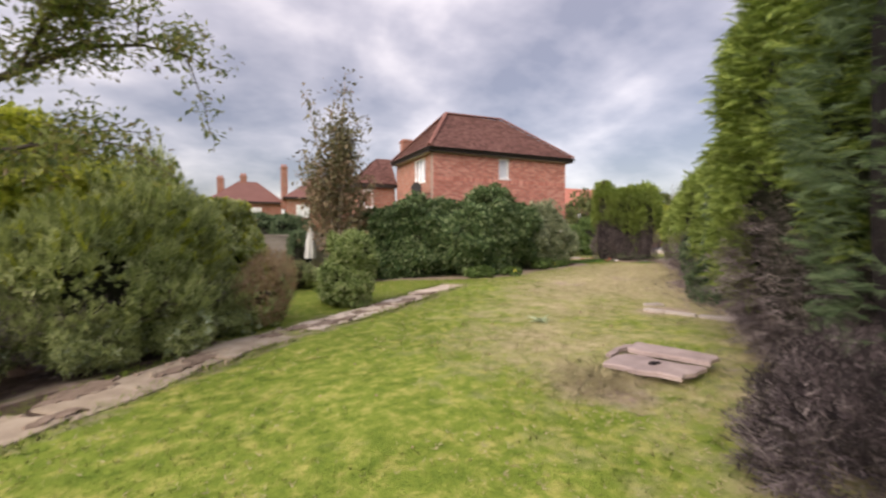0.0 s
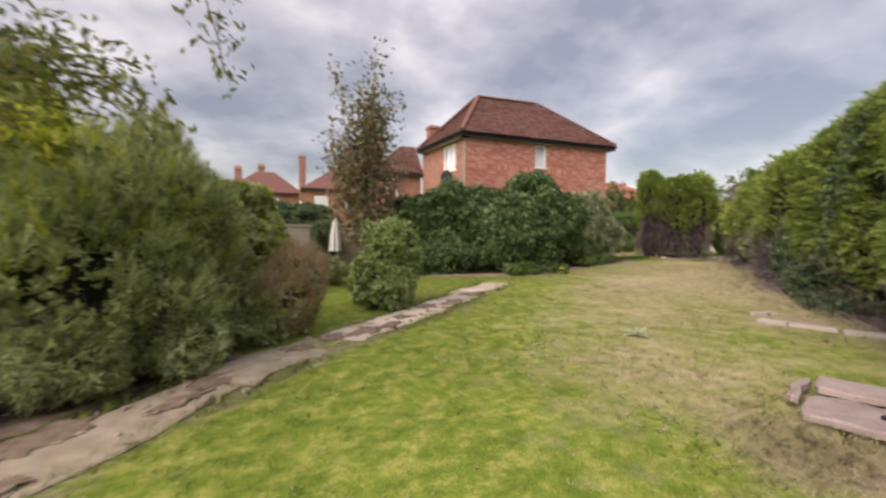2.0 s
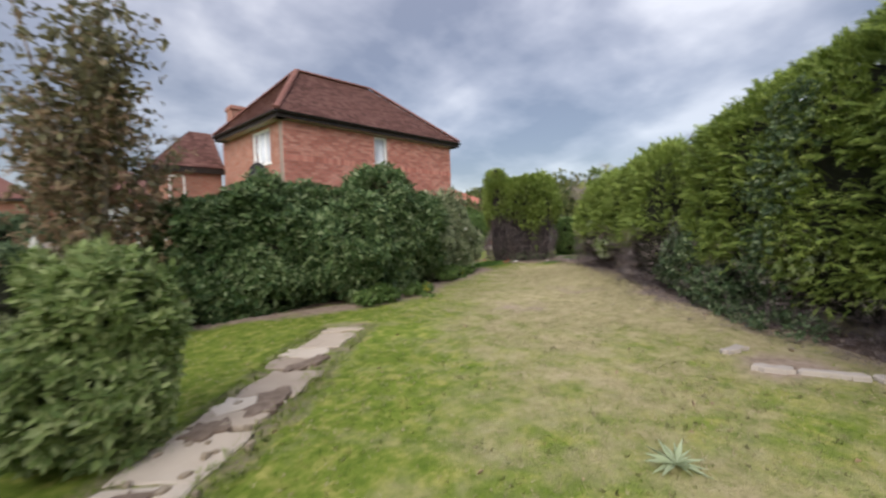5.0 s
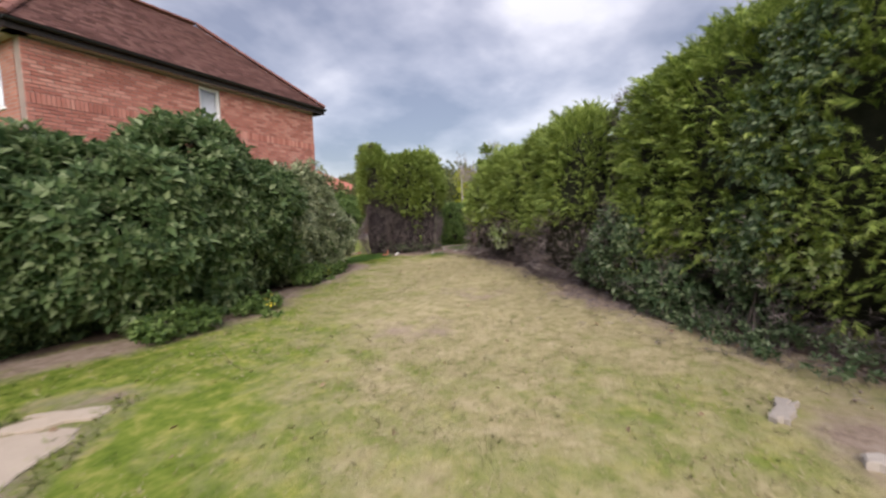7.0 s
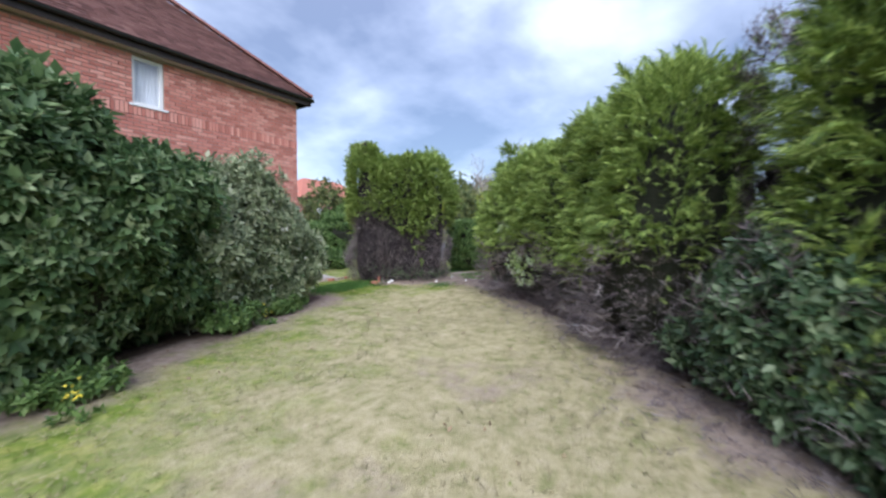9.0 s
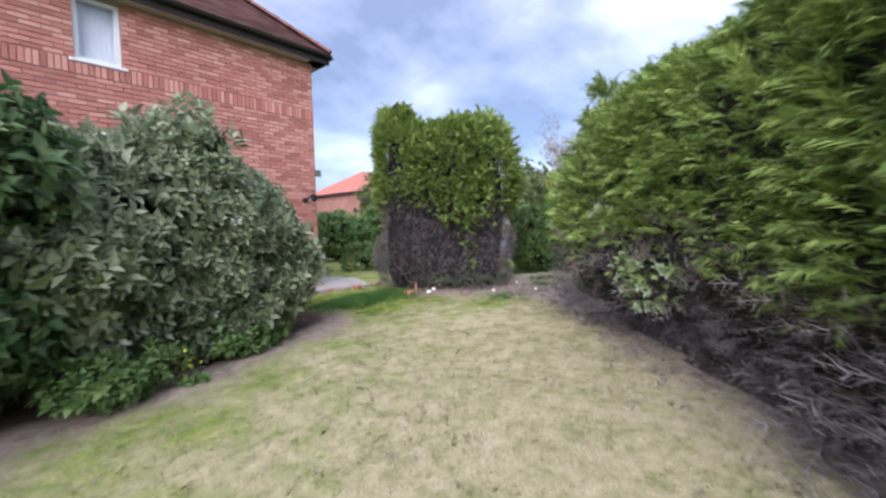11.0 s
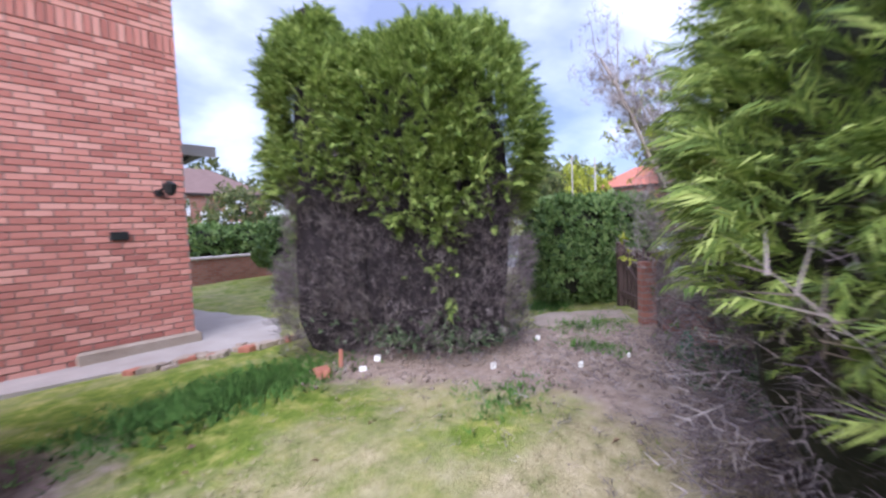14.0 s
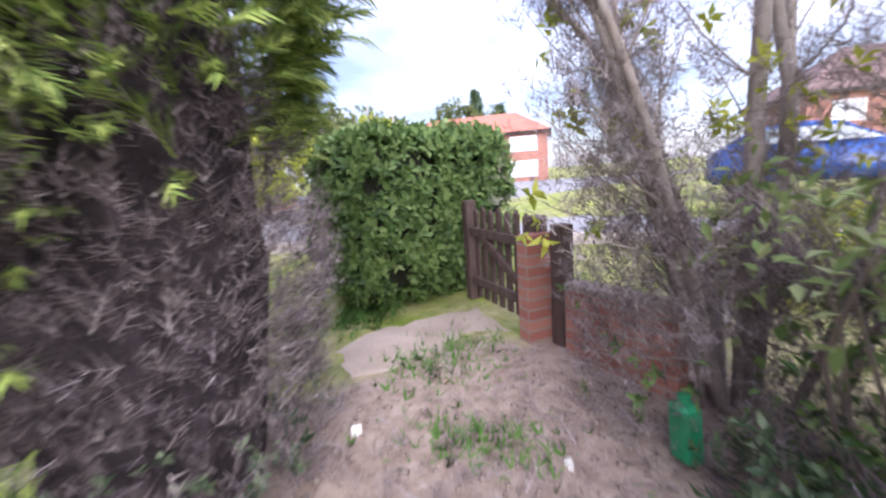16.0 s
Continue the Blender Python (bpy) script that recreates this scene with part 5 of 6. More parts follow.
scatter("crown", P, rng.normal(0, 1, P.shape), ONE, rng.uniform(0.10, 0.19, len(P)), M_THINLEAF, TREE)
P = leaf_cloud(stems[:18], 160, 0.24, 0.05)
P = P[(P[:, 2] < 3.5 + rng.normal(0, 0.3, len(P)))]
scatter("brown_foliage", P, rng.normal(0, 1, P.shape) + (0, 0, 0.3), NARROW, rng.uniform(0.09, 0.16, len(P)), M_BROWNLEAF, TREE, label="browning lower leaves")

# overhanging tree beside the bed
TREE = tagged(empty("overhanging_tree", -3.7, 5.3), "garden tree with spreading branches over the bed", "tree")
bz = float(gz(-3.7, 5.3))
trunk = [((-3.7, 5.3, bz - 0.1), 0.14), ((-3.68, 5.3, 1.2), 0.12), ((-3.6, 5.35, 2.4), 0.10), ((-3.5, 5.4, 3.6), 0.07), ((-3.4, 5.4, 5.0), 0.03)]
mains = [[((-3.64, 5.33, 1.9), 0.05), ((-3.0, 5.5, 2.2), 0.04), ((-2.3, 5.3, 2.3), 0.03), ((-1.7, 5.0, 2.4), 0.02), ((-1.15, 4.7, 2.3), 0.008)],
         [((-3.58, 5.36, 2.5), 0.065), ((-2.9, 5.5, 2.75), 0.055), ((-2.3, 5.5, 3.1), 0.045), ((-1.8, 5.4, 3.4), 0.035), ((-1.2, 5.25, 3.45), 0.02), ((-0.8, 5.15, 3.36), 0.008)],
         [((-3.5, 5.4, 3.2), 0.05), ((-2.8, 5.2, 3.6), 0.04), ((-2.3, 4.95, 3.85), 0.03), ((-1.85, 4.8, 3.9), 0.01)],
         [((-2.3, 5.5, 3.1), 0.03), ((-2.0, 5.3, 3.55), 0.025), ((-1.75, 5.2, 3.85), 0.012)],
         [((-3.5, 5.4, 3.0), 0.05), ((-3.3, 4.6, 3.5), 0.035), ((-3.0, 3.8, 3.9), 0.012)]]
twigs = []
for b in mains:
    for k in range(15):
        i = rng.integers(1, len(b))
        t = rng.random()
        p = Vector(b[i - 1][0]).lerp(Vector(b[i][0]), t)
        d = (Vector(b[i][0]) - Vector(b[i - 1][0])).normalized()
        twigs.append(limb(p, d + Vector(rng.normal(0, 0.6, 3)) + Vector((0, 0, -0.1)), rng.uniform(0.4, 0.95), 0.010, 0.3, -0.04, 5, 0.3))
v, f = tube_mesh([trunk] + [[(p, r * 0.75) for p, r in b] for b in mains], 7)
under(mesh_object("trunk", v, f, M_DARKBARK, smooth=True), TREE)
v, f = tube_mesh(twigs, 4)
under(mesh_object("twig_mass", v, f, M_DARKBARK), TREE)
P = np.concatenate([leaf_cloud(twigs, 90, 0.08, 0.1), leaf_cloud(mains, 130, 0.14, 0.25)])
scatter("crown", P, rng.normal(0, 0.8, P.shape) + (0.2, 0, -0.5), leaf_shape(0.42), rng.uniform(0.05, 0.105, len(P)), M_TREELEAF, TREE)


def crown_tree(name, label, x, y, h, r, mat, density=60, leaf=0.2, low=0.25, shape=None):
    """A trunk with limbs and an uneven crown of leaf clusters."""
    thing = tagged(empty(name, x, y), label, "tree")
    z0 = float(gz(x, y))
    limbs = [[((x, y, z0 - 0.1), 0.035 * h), ((x + 0.05, y, z0 + h * 0.35), 0.026 * h), ((x, y + 0.05, z0 + h * 0.8), 0.006 * h)]]
    for i in range(7):
        a = rng.uniform(0, 6.28)
        limbs.append(limb((x, y, z0 + h * rng.uniform(0.25, 0.5)), (math.cos(a), math.sin(a), 0.7), r * 0.95, 0.012 * h, 0.2, 0.1, 5, 0.3))
    v, f = tube_mesh(limbs, 6)
    under(mesh_object("trunk", v, f, M_DARKBARK, smooth=True), thing)
    blobs = [(x + r * 0.5 * math.cos(a) * k, y + r * 0.5 * math.sin(a) * k, h * q, r * 0.62, r * 0.62, h * (1 - q) * s_, 0, 2.1)
             for a, k, q, s_ in ((0.3, 1, low, 0.8), (2.3, 1, low + 0.05, 0.75), (4.3, 1, low, 0.85), (1.3, 0.5, low + 0.15, 1.0), (5.4, 0.9, low + 0.2, 0.7))]
    P, N = blob_points(blobs, density, rough=0.25 * r, lump=2.2 / r, depth=0.5 * r)
    scatter("crown", P, N + (0, 0, 0.2), shape or SMALL, leaf * rng.uniform(0.6, 1.3, len(P)), mat, thing)
    return thing


crown_tree("garden_tree", "bright yellow-green small tree behind the bed", -4.4, 9.4, 3.9, 1.7, M_LIME, 210, 0.15, 0.12)
crown_tree("garden_tree", "bright yellow-green small tree behind the bed", -3.6, 7.7, 3.3, 1.35, M_LIME, 280, 0.12, 0.1)
crown_tree("garden_tree", "bright yellow-green small tree behind the bed", -7.2, 10.5, 4.4, 2.2, M_LIME, 90, 0.2, 0.12)
foliage("flowering_shrub", "loose pale green shrub with small white flowers", "shrub", [(-1.05, 11.4, 0.0, 0.9, 0.8, 2.4, 0, 2.1), (-2.2, 11.0, 0.0, 1.0, 0.9, 2.55, 0, 2.1), (-3.3, 10.6, 0.0, 1.0, 0.9, 2.4, 0, 2.1), (-2.4, 9.2, 0.0, 0.8, 0.8, 2.0, 0, 2.1)], [
    ("leaves", 330, SMALL, 0.1, M_WILLOW, None, 0.3, 0.4), ("tip_growth", 200, SMALL, 0.09, M_LIME, None, 0.4, 0.7), ("flower_cluster", 22, ONE, 0.06, M_FLOWER, None, 0.35, 0.5)], M_INNERSHADE, 0.45, 11.0)
for bl in ((0.75, 12.3, 0.0, 0.6, 0.5, 0.8, 0, 2.1), (2.5, 12.9, 0.0, 0.5, 0.5, 0.8, 0, 2.1), (-0.5, 13.9, 0.0, 0.6, 0.5, 0.75, 0, 2.1), (0.15, 13.2, 0.0, 0.5, 0.45, 0.65, 0, 2.1)):
    foliage("low_shrub", "low dark shrub before the garden fence", "shrub", [bl], [
    ("leaves", 420, NARROW, 0.1, M_WILLOW, None, 0.2, 0.6), ("red_stems", 60, TWIGS, 0.2, M_BROWNLEAF, None, 0.2, 0.8)], M_INNERSHADE, 0.7, 12.0)
for bl in ((0.95, 14.6, 0.0, 0.4, 0.45, 1.7, 0, 2.4), (0.2, 17.4, 0.0, 1.6, 1.0, 2.3, 0, 2.4)):
    foliage("dark_shrub", "dark evergreen shrub by the fence", "shrub", [bl], [("leaves", 320, SMALL, 0.1, M_JUNIPER, None, 0.2, 0.4)], M_INNERSHADE, 0.8, 13.0)
for bl in ((-3.0, 5.2, 0.0, 0.55, 0.5, 0.85, 30, 2.1), (-3.2, 6.7, 0.0, 0.75, 0.7, 1.7, 30, 2.1), (-2.75, 5.75, 0.0, 0.5, 0.4, 0.8, 30, 2.1), (-0.55, 6.95, 0.0, 0.36, 0.3, 0.5, 40, 2.1), (-1.05, 6.35, 0.0, 0.45, 0.32, 0.6, 40, 2.1), (-1.9, 5.75, 0.0, 0.5, 0.4, 0.75, 40, 2.1)):
    foliage("bed_shrub", "low grey-green plant at the edge of the bed", "shrub", [bl], [
    ("leaves", 700, NARROW, 0.09, M_WILLOW, None, 0.2, 0.6), ("pale_leaves", 70, SMALL, 0.07, M_WEED, None, 0.25, 0.5)], M_INNERSHADE, 0.3, 14.0)

# ivy and bramble in the hedge's gap and low weeds
foliage("ivy_heap", "sprawling ivy and bramble at the foot of the hedge", "ivy", [(9.95, 6.75, 0.0, 0.75, 0.6, 1.35, 45, 2.2), (9.5, 6.35, 0.0, 0.5, 0.5, 0.7, 45, 2.2), (10.45, 7.15, 0.0, 0.45, 0.45, 1.0, 45, 2.2)], [
    ("leaves", 520, LAUREL, 0.09, M_IVY, None, 0.25, 0.4), ("stem_mass", 60, TWIGS, 0.3, M_DEAD, None, 0.3, 0.5)], M_INNERSHADE, 0.75, 15.0)
foliage("ivy_mat", "dark ivy creeping over the soil under the hedge", "ivy", [(7.85, 5.3, -0.08, 0.45, 0.3, 0.2, 50, 2), (8.5, 5.8, -0.08, 0.5, 0.32, 0.24, 45, 2), (9.05, 6.25, -0.08, 0.45, 0.32, 0.3, 45, 2)], [
    ("leaves", 300, LAUREL, 0.06, M_IVY, None, 0.1, 0.6), ("stem_mass", 60, TWIGS, 0.2, M_DEAD, None, 0.1, 0.3)], None)
for bl in ((6.4, 11.95, 0.0, 0.55, 0.25, 0.26, 5, 2), (9.7, 13.05, 0.0, 0.5, 0.3, 0.42, 20, 2), (11.0, 13.5, 0.0, 0.5, 0.25, 0.3, 20, 2), (7.6, 12.0, 0, 0.4, 0.2, 0.2, 5, 2)):
    foliage("weed_patch", "broad-leaved weeds at the foot of the laurel", "weeds", [bl], [
    ("leaves", 420, LAUREL, 0.085, M_PRIVET, None, 0.1, 0.6), ("stem_mass", 50, TWIGS, 0.12, M_DEAD, None, 0.1, 0.6)], None)
for bl in ((15.35, 11.15, 0.0, 0.4, 0.2, 0.5, 40, 2), (16.0, 11.6, 0.0, 0.35, 0.2, 0.35, 20, 2), (8.9, 5.75, 0.0, 0.7, 0.25, 0.3, 50, 2), (15.6, 14.05, 0.0, 0.9, 0.5, 0.35, -51, 2)):
    foliage("weed_patch", "straggling grey-green weeds along the hedge foot", "weeds", [bl], [
    ("leaves", 170, SMALL, 0.055, M_IVY, None, 0.15, 0.7), ("stem_mass", 60, TWIGS, 0.22, M_DEAD, None, 0.15, 0.7)], None)
foliage("dead_branch_heap", "grey-brown dead twigs heaped against the low wall", "branches", [(16.93, 11.88, 0.0, 0.26, 0.16, 0.7, 48, 2.0), (16.66, 11.62, 0.0, 0.36, 0.2, 0.85, 48, 2.0), (16.45, 11.2, 0.0, 0.42, 0.28, 0.85, 60, 2.0), (16.25, 10.75, 0.0, 0.45, 0.32, 0.9, 60, 2.0)], [
    ("dead_sprays", 420, TWIGS, 0.15, M_DEAD, None, 0.25, 0.8), ("grey_dead_mass", 620, TWIGS, 0.14, M_GREYTWIG, None, 0.25, 0.8), ("green_foliage", 40, SMALL, 0.05, M_PRIVET, below(0.4, 0.2), 0.25, 0.5)], None)
# sapling with large pale leaves leaning over the heap
SAPLING = tagged(empty("leafy_sapling", 16.25, 11.25), "sapling with large yellow-green leaves on arching stems", "sapling")
stems = []
for i in range(9):
    a = 2.3 + rng.normal(0, 0.7)
    stems.append(limb((16.25 + rng.normal(0, 0.06), 11.25 + rng.normal(0, 0.06), float(gz(16.25, 11.25)) - 0.03), (0.22 * math.cos(a), 0.22 * math.sin(a), 1), rng.uniform(1.15, 1.5), 0.011, 0.2, -0.02, 7, 0.3))
for st in stems:
    v, f = tube_mesh([st], 5)
    under(mesh_object("stem", v, f, M_BARK), SAPLING)
P = leaf_cloud(stems, 26, 0.10, 0.72)
scatter("upper_leaves", P, rng.normal(0, 0.8, P.shape) + (-0.3, 0.3, -0.25), leaf_shape(0.42), rng.uniform(0.055, 0.10, len(P)), M_BUSH, SAPLING, label="large yellow-green leaves")["kind"] = "stuff"
P = leaf_cloud(stems, 40, 0.16, 0.15)
P = P[P[:, 2] < 0.95]
scatter("lower_leaves", P, rng.normal(0, 0.8, P.shape), leaf_shape(0.5), rng.uniform(0.05, 0.09, len(P)), M_PRIVET, SAPLING, label="green lower leaves")["kind"] = "stuff"
for x, y in ((7.5, 11.58), (10.16, 12.95)):
    thing = tagged(empty("yellow_flower", x, y), "small yellow-flowered weed at the lawn's edge", "flower", "yellow flowers")
    c = np.array([x, y, float(gz(x, y))])
    scatter("leaves", c + rng.normal(0, 0.06, (10, 3)) * (1, 1, 0.1), rng.normal(0, 1, (10, 3)) + (0, 0, 0.8), SMALL, np.full(10, 0.09), M_PRIVET, thing)
    scatter("flower_head", c + rng.normal(0, 0.05, (14, 3)) + (0, 0, 0.18), rng.normal(0, 1, (14, 3)) + (0, 0, 0.5), ONE, np.full(14, 0.035), M_YELLOWFLOWER, thing)["kind"] = "stuff"

ROSETTE = tagged(empty("silver_weed", 4.02, 5.5), "silvery green thistle rosette growing in the lawn", "weed")
for i in range(26):
    a, ln = i * 2.4, rng.uniform(0.11, 0.25)
    c = np.array([[4.02, 5.5, float(gz(4.02, 5.5)) + 0.01]])
    d = np.array([[math.cos(a), math.sin(a), rng.uniform(0.05, 0.7)]])
    scatter("leaf", c, d, leaf_shape(0.17, 0.06), [ln], M_WEED, ROSETTE, twist=0.12)

# bare stems beyond the low wall
TREE = tagged(empty("bare_shrub_tree", 16.88, 11.38), "many-stemmed bare shrub with grey twigs", "tree")
limbs, twigs = [], []
for x, y, lean, h, r in ((16.85, 11.46, (0.02, 0.04, 1), 3.5, 0.05), (16.95, 11.38, (0.10, -0.04, 1), 3.4, 0.04), (16.79, 11.54, (-0.08, 0.16, 1), 3.1, 0.03), (16.78, 11.30, (0.04, -0.14, 1), 3.1, 0.024), (16.87, 11.41, (0.0, -0.07, 1), 3.5, 0.04), (17.05, 11.48, (0.1, 0.08, 1), 2.9, 0.03), (16.88, 11.54, (-0.06, 0.34, 1), 2.6, 0.024), (16.93, 11.52, (0.08, 0.24, 1), 2.9, 0.024), (16.91, 11.58, (-0.02, 0.3, 1), 2.6, 0.022), (17.03, 10.98, (0.02, -0.2, 1), 3.2, 0.034), (16.68, 10.83, (-0.05, -0.1, 1), 3.2, 0.03)):
    limbs.append(limb((x, y, float(gz(x, y)) - 0.05), lean, h, r, 0.16, 0.02, 9, 0.4))
for b in list(limbs):
    for k in range(24):
        i = rng.integers(1, 9)
        p = Vector(b[i][0])
        twigs.append(limb(p, (rng.normal(-0.05, 0.4), rng.normal(0.35, 0.45), 0.7), rng.uniform(0.35, 0.9), 0.0065, 0.28, 0.03, 5, 0.25))
v, f = tube_mesh(limbs, 7)
under(mesh_object("trunk", v, f, M_BARK, smooth=True), TREE)
v, f = tube_mesh(twigs, 4)
under(mesh_object("twig_mass", v, f, M_BARK), TREE)
P = leaf_cloud(twigs, 40, 0.07, 0.1)
scatter("dead_sprays", P, rng.normal(0, 0.7, P.shape) + (-0.2, 0.4, 0.4), TWIGS, rng.uniform(0.08, 0.19, len(P)), M_GREYTWIG, TREE)
P = leaf_cloud(twigs[::7], 7, 0.08, 0.5)
P = P[P[:, 2] > 1.2]
scatter("green_leaves", P, rng.normal(0, 0.8, P.shape), LAUREL, rng.uniform(0.05, 0.09, len(P)), M_LIME, TREE)

# ---- beyond the garden ----
def panel_fence(x0, y0, yaw):
    thing = tagged(empty("fence_panel", x0, y0), "weathered grey wooden fence panel with concrete post", "fence", "garden fence")
    z = float(gz(x0, y0))
    m = pose(x0, y0, z, 0, 0, yaw)
    for i in range(9):
        under(box("board", (0.06, -0.01 + 0.006 * (i % 2), 0.05 + i * 0.168), (1.8, 0.006 + 0.006 * (i % 2), 0.05 + (i + 1) * 0.168 - 0.006), M_WOODGREY, m=m), thing)
    for zz in (0.18, 0.98, 1.52):
        under(box("rail", (0.06, -0.05, zz), (1.8, -0.012, zz + 0.06), M_WOODGREY, m=m), thing)
    under(box("post", (-0.05, -0.05, -0.1), (0.05, 0.05, 1.66), M_PLASTER, m=m), thing)
    return thing


for i in range(7):
    panel_fence(-0.45 + 1.86 * (i - 5), 15.0, 0)
PARASOL = tagged(empty("closed_parasol", 1.25, 14.2), "closed white garden parasol on its pole", "parasol")
pz = float(gz(1.25, 14.2))
v, f = tube_mesh([[((1.25, 14.2, pz), 0.02), ((1.25, 14.2, pz + 1.8), 0.02)], [((1.25, 14.2, pz), 0.2), ((1.25, 14.2, pz + 0.06), 0.18)]], 8)
under(mesh_object("pole", v, f, M_LEAD), PARASOL)
bm = bmesh.new()
rows = []
for z, r in ((0.75, 0.15), (1.0, 0.14), (1.3, 0.11), (1.6, 0.06), (1.76, 0.025)):
    rows.append([bm.verts.new((1.25 + r * (1 + 0.3 * (k % 2)) * math.cos(k * math.pi / 8), 14.2 + r * (1 + 0.3 * (k % 2)) * math.sin(k * math.pi / 8), pz + z)) for k in range(16)])
for a, b in zip(rows, rows[1:]):
    for k in range(16):
        bm.faces.new((a[k], a[(k + 1) % 16], b[(k + 1) % 16], b[k]))
under(part("canopy", bm, M_CLOTH), PARASOL)
TRELLIS = tagged(empty("white_railing", 3.3, 17.9), "white wooden railing behind the hedge", "railing")
for i in range(6):
    x = 2.75 + 0.2 * i
    under(box("post", (x - 0.03, 17.87, -0.05), (x + 0.03, 17.93, 2.02), M_WHITE), TRELLIS)
under(box("rail", (2.7, 17.86, 1.95), (3.8, 17.94, 2.02), M_WHITE), TRELLIS)
under(box("rail", (2.7, 17.86, 1.2), (3.8, 17.94, 1.26), M_WHITE), TRELLIS)


def far_house(label, x0, x1, y0, y1, eave, ridge, roof_mat, face, windows, chimneys=(), hip=0.9):
    """A house seen from afar: walls, hipped roof, eaves, windows in one front, chimneys."""
    thing = tagged(empty("far_house", (x0 + x1) / 2, (y0 + y1) / 2), label, "house")
    under(box("wall", (x0, y0, 0.0), (x1, y1, eave), M_BRICKFAR), thing)
    o = 0.35
    c = [Vector((x0 - o, y0 - o, eave)), Vector((x1 + o, y0 - o, eave)), Vector((x1 + o, y1 + o, eave)), Vector((x0 - o, y1 + o, eave))]
    if x1 - x0 >= y1 - y0:
        h = (y1 - y0) / 2 * hip
        r = [Vector((x0 + h, (y0 + y1) / 2, ridge)), Vector((x1 - h, (y0 + y1) / 2, ridge))]
        fs = [(0, 1, 5, 4), (1, 2, 5), (2, 3, 4, 5), (3, 0, 4), (3, 2, 1, 0)]
    else:
        h = (x1 - x0) / 2 * hip
        r = [Vector(((x0 + x1) / 2, y0 + h, ridge)), Vector(((x0 + x1) / 2, y1 - h, ridge))]
        fs = [(0, 1, 4), (1, 2, 5, 4), (2, 3, 5), (3, 0, 4, 5), (3, 2, 1, 0)]
    under(mesh_object("roof", c + r, fs, roof_mat), thing)
    for i in range(4):
        strip("fascia", c[i], c[(i + 1) % 4], -0.03, 0.0, -0.2, -0.005, M_FASCIA, thing)
    for u, z, w, h in windows:
        m = pose(x0 + u, y0 - 0.03, z) if face == "y" else pose(x0 - 0.03, y0 + u + w, z, 0, 0, -90)
        fr = under(box("window", (0, -0.04, 0), (w, 0.02, h), M_WHITE, m=m), thing)
        n = 2 if w > 0.8 else 1
        for k in range(n):
            box("pane", (0.08 + k * (w - 0.08) / n, -0.055, 0.08), ((k + 1) * (w - 0.08) / n, -0.042, h - 0.08), M_CURTAIN, fr, m=m)
    for x, y, z0, z1 in chimneys:
        chimney(thing, x, y, z0, z1, 0.6, 0.9)
    return thing


far_house("red brick house with clay tile roof beyond the fence", -4.9, 1.3, 44, 49, 4.7, 6.9, M_TILE, "y", [(0.8, 3.0, 1.2, 1.15), (3.4, 3.05, 1.0, 1.1)], [(-4.3, 47, 5.3, 7.2), (-2.2, 46.8, 5.3, 7.5)])
far_house("red brick house with clay tile roof beyond the fence", 1.7, 8.9, 41, 48, 5.0, 7.5, M_TILE, "y", [(0.8, 3.1, 1.2, 1.2), (3.2, 3.1, 1.2, 1.2)], [(1.55, 43.2, 4.0, 8.1)])
far_house("red brick house with clay tile roof beyond the fence", -16.5, -8.5, 46, 54, 5.0, 7.3, M_TILE, "y", [(1.2, 3.2, 1.2, 1.15), (4.6, 3.2, 1.2, 1.15)], [(-9.4, 50, 5.5, 7.9)])
far_house("red brick house with brown roof across the road", 19.6, 28.0, 45, 52, 4.95, 7.3, M_GREYROOF, "y", [(1.1, 3.3, 1.6, 1.2), (3.4, 2.0, 1.8, 1.6), (0.2, 0.6, 1.2, 2.6), (5.2, 3.3, 1.5, 1.2), (4.7, 0.6, 2.4, 2.2)])
far_house("low house with an orange tiled roof", 34, 47, 41, 50, 5.2, 7.9, M_FARROOF, "y", [(2, 3.0, 1.5, 1.2)])
far_house("red brick house with an orange roof across the road", 50, 56, 12.6, 26, 4.6, 6.5, M_FARROOF, "x", [(0.8, 3.0, 2.2, 1.2), (4.6, 3.0, 2.2, 1.2), (0.8, 0.9, 2.4, 1.3), (4.4, 0.9, 2.4, 1.3)])
far_house("red brick house with a brown roof across the road", 44, 52, -13, -2.0, 4.7, 7.6, M_GREYROOF, "x", [(1.5, 2.9, 2.0, 1.2), (5.0, 2.9, 2.0, 1.2), (8.2, 2.9, 1.6, 1.2), (8.2, 0.8, 1.6, 1.5)])

GW = tagged(empty("garden_wall", 19, 24.2), "red brick garden wall with pale coping", "wall")
under(box("wall_body", (14.9, 24.1, 0.0), (32, 24.32, 0.98), M_BRICKFAR), GW)
under(box("coping", (14.88, 24.06, 0.982), (32, 24.36, 1.06), M_PLASTER, bevel=0.015), GW)

# road, verge kerb and car
road = mesh_object("road", [(21.0, -80, 0), (49.9, -80, 0), (49.9, 90, 0), (21.0, 90, 0)], [(0, 1, 2, 3)], M_ROAD)
for v in road.data.vertices:
    v.co.z = float(gz(v.co.x, 30 if v.co.y > 30 else v.co.y)) + 0.03
tagged(road, "wide pale grey asphalt road", "road", kind="structure")
k = strip("kerb", (20.95, -80, 0.38), (20.95, 90, 0.38), -0.06, 0.06, 0.0, 0.19, M_PLASTER, empty("roadside_kerb", 20.95, 5))
tagged(k.parent, "pale concrete kerb along the road", "kerb", kind="structure")


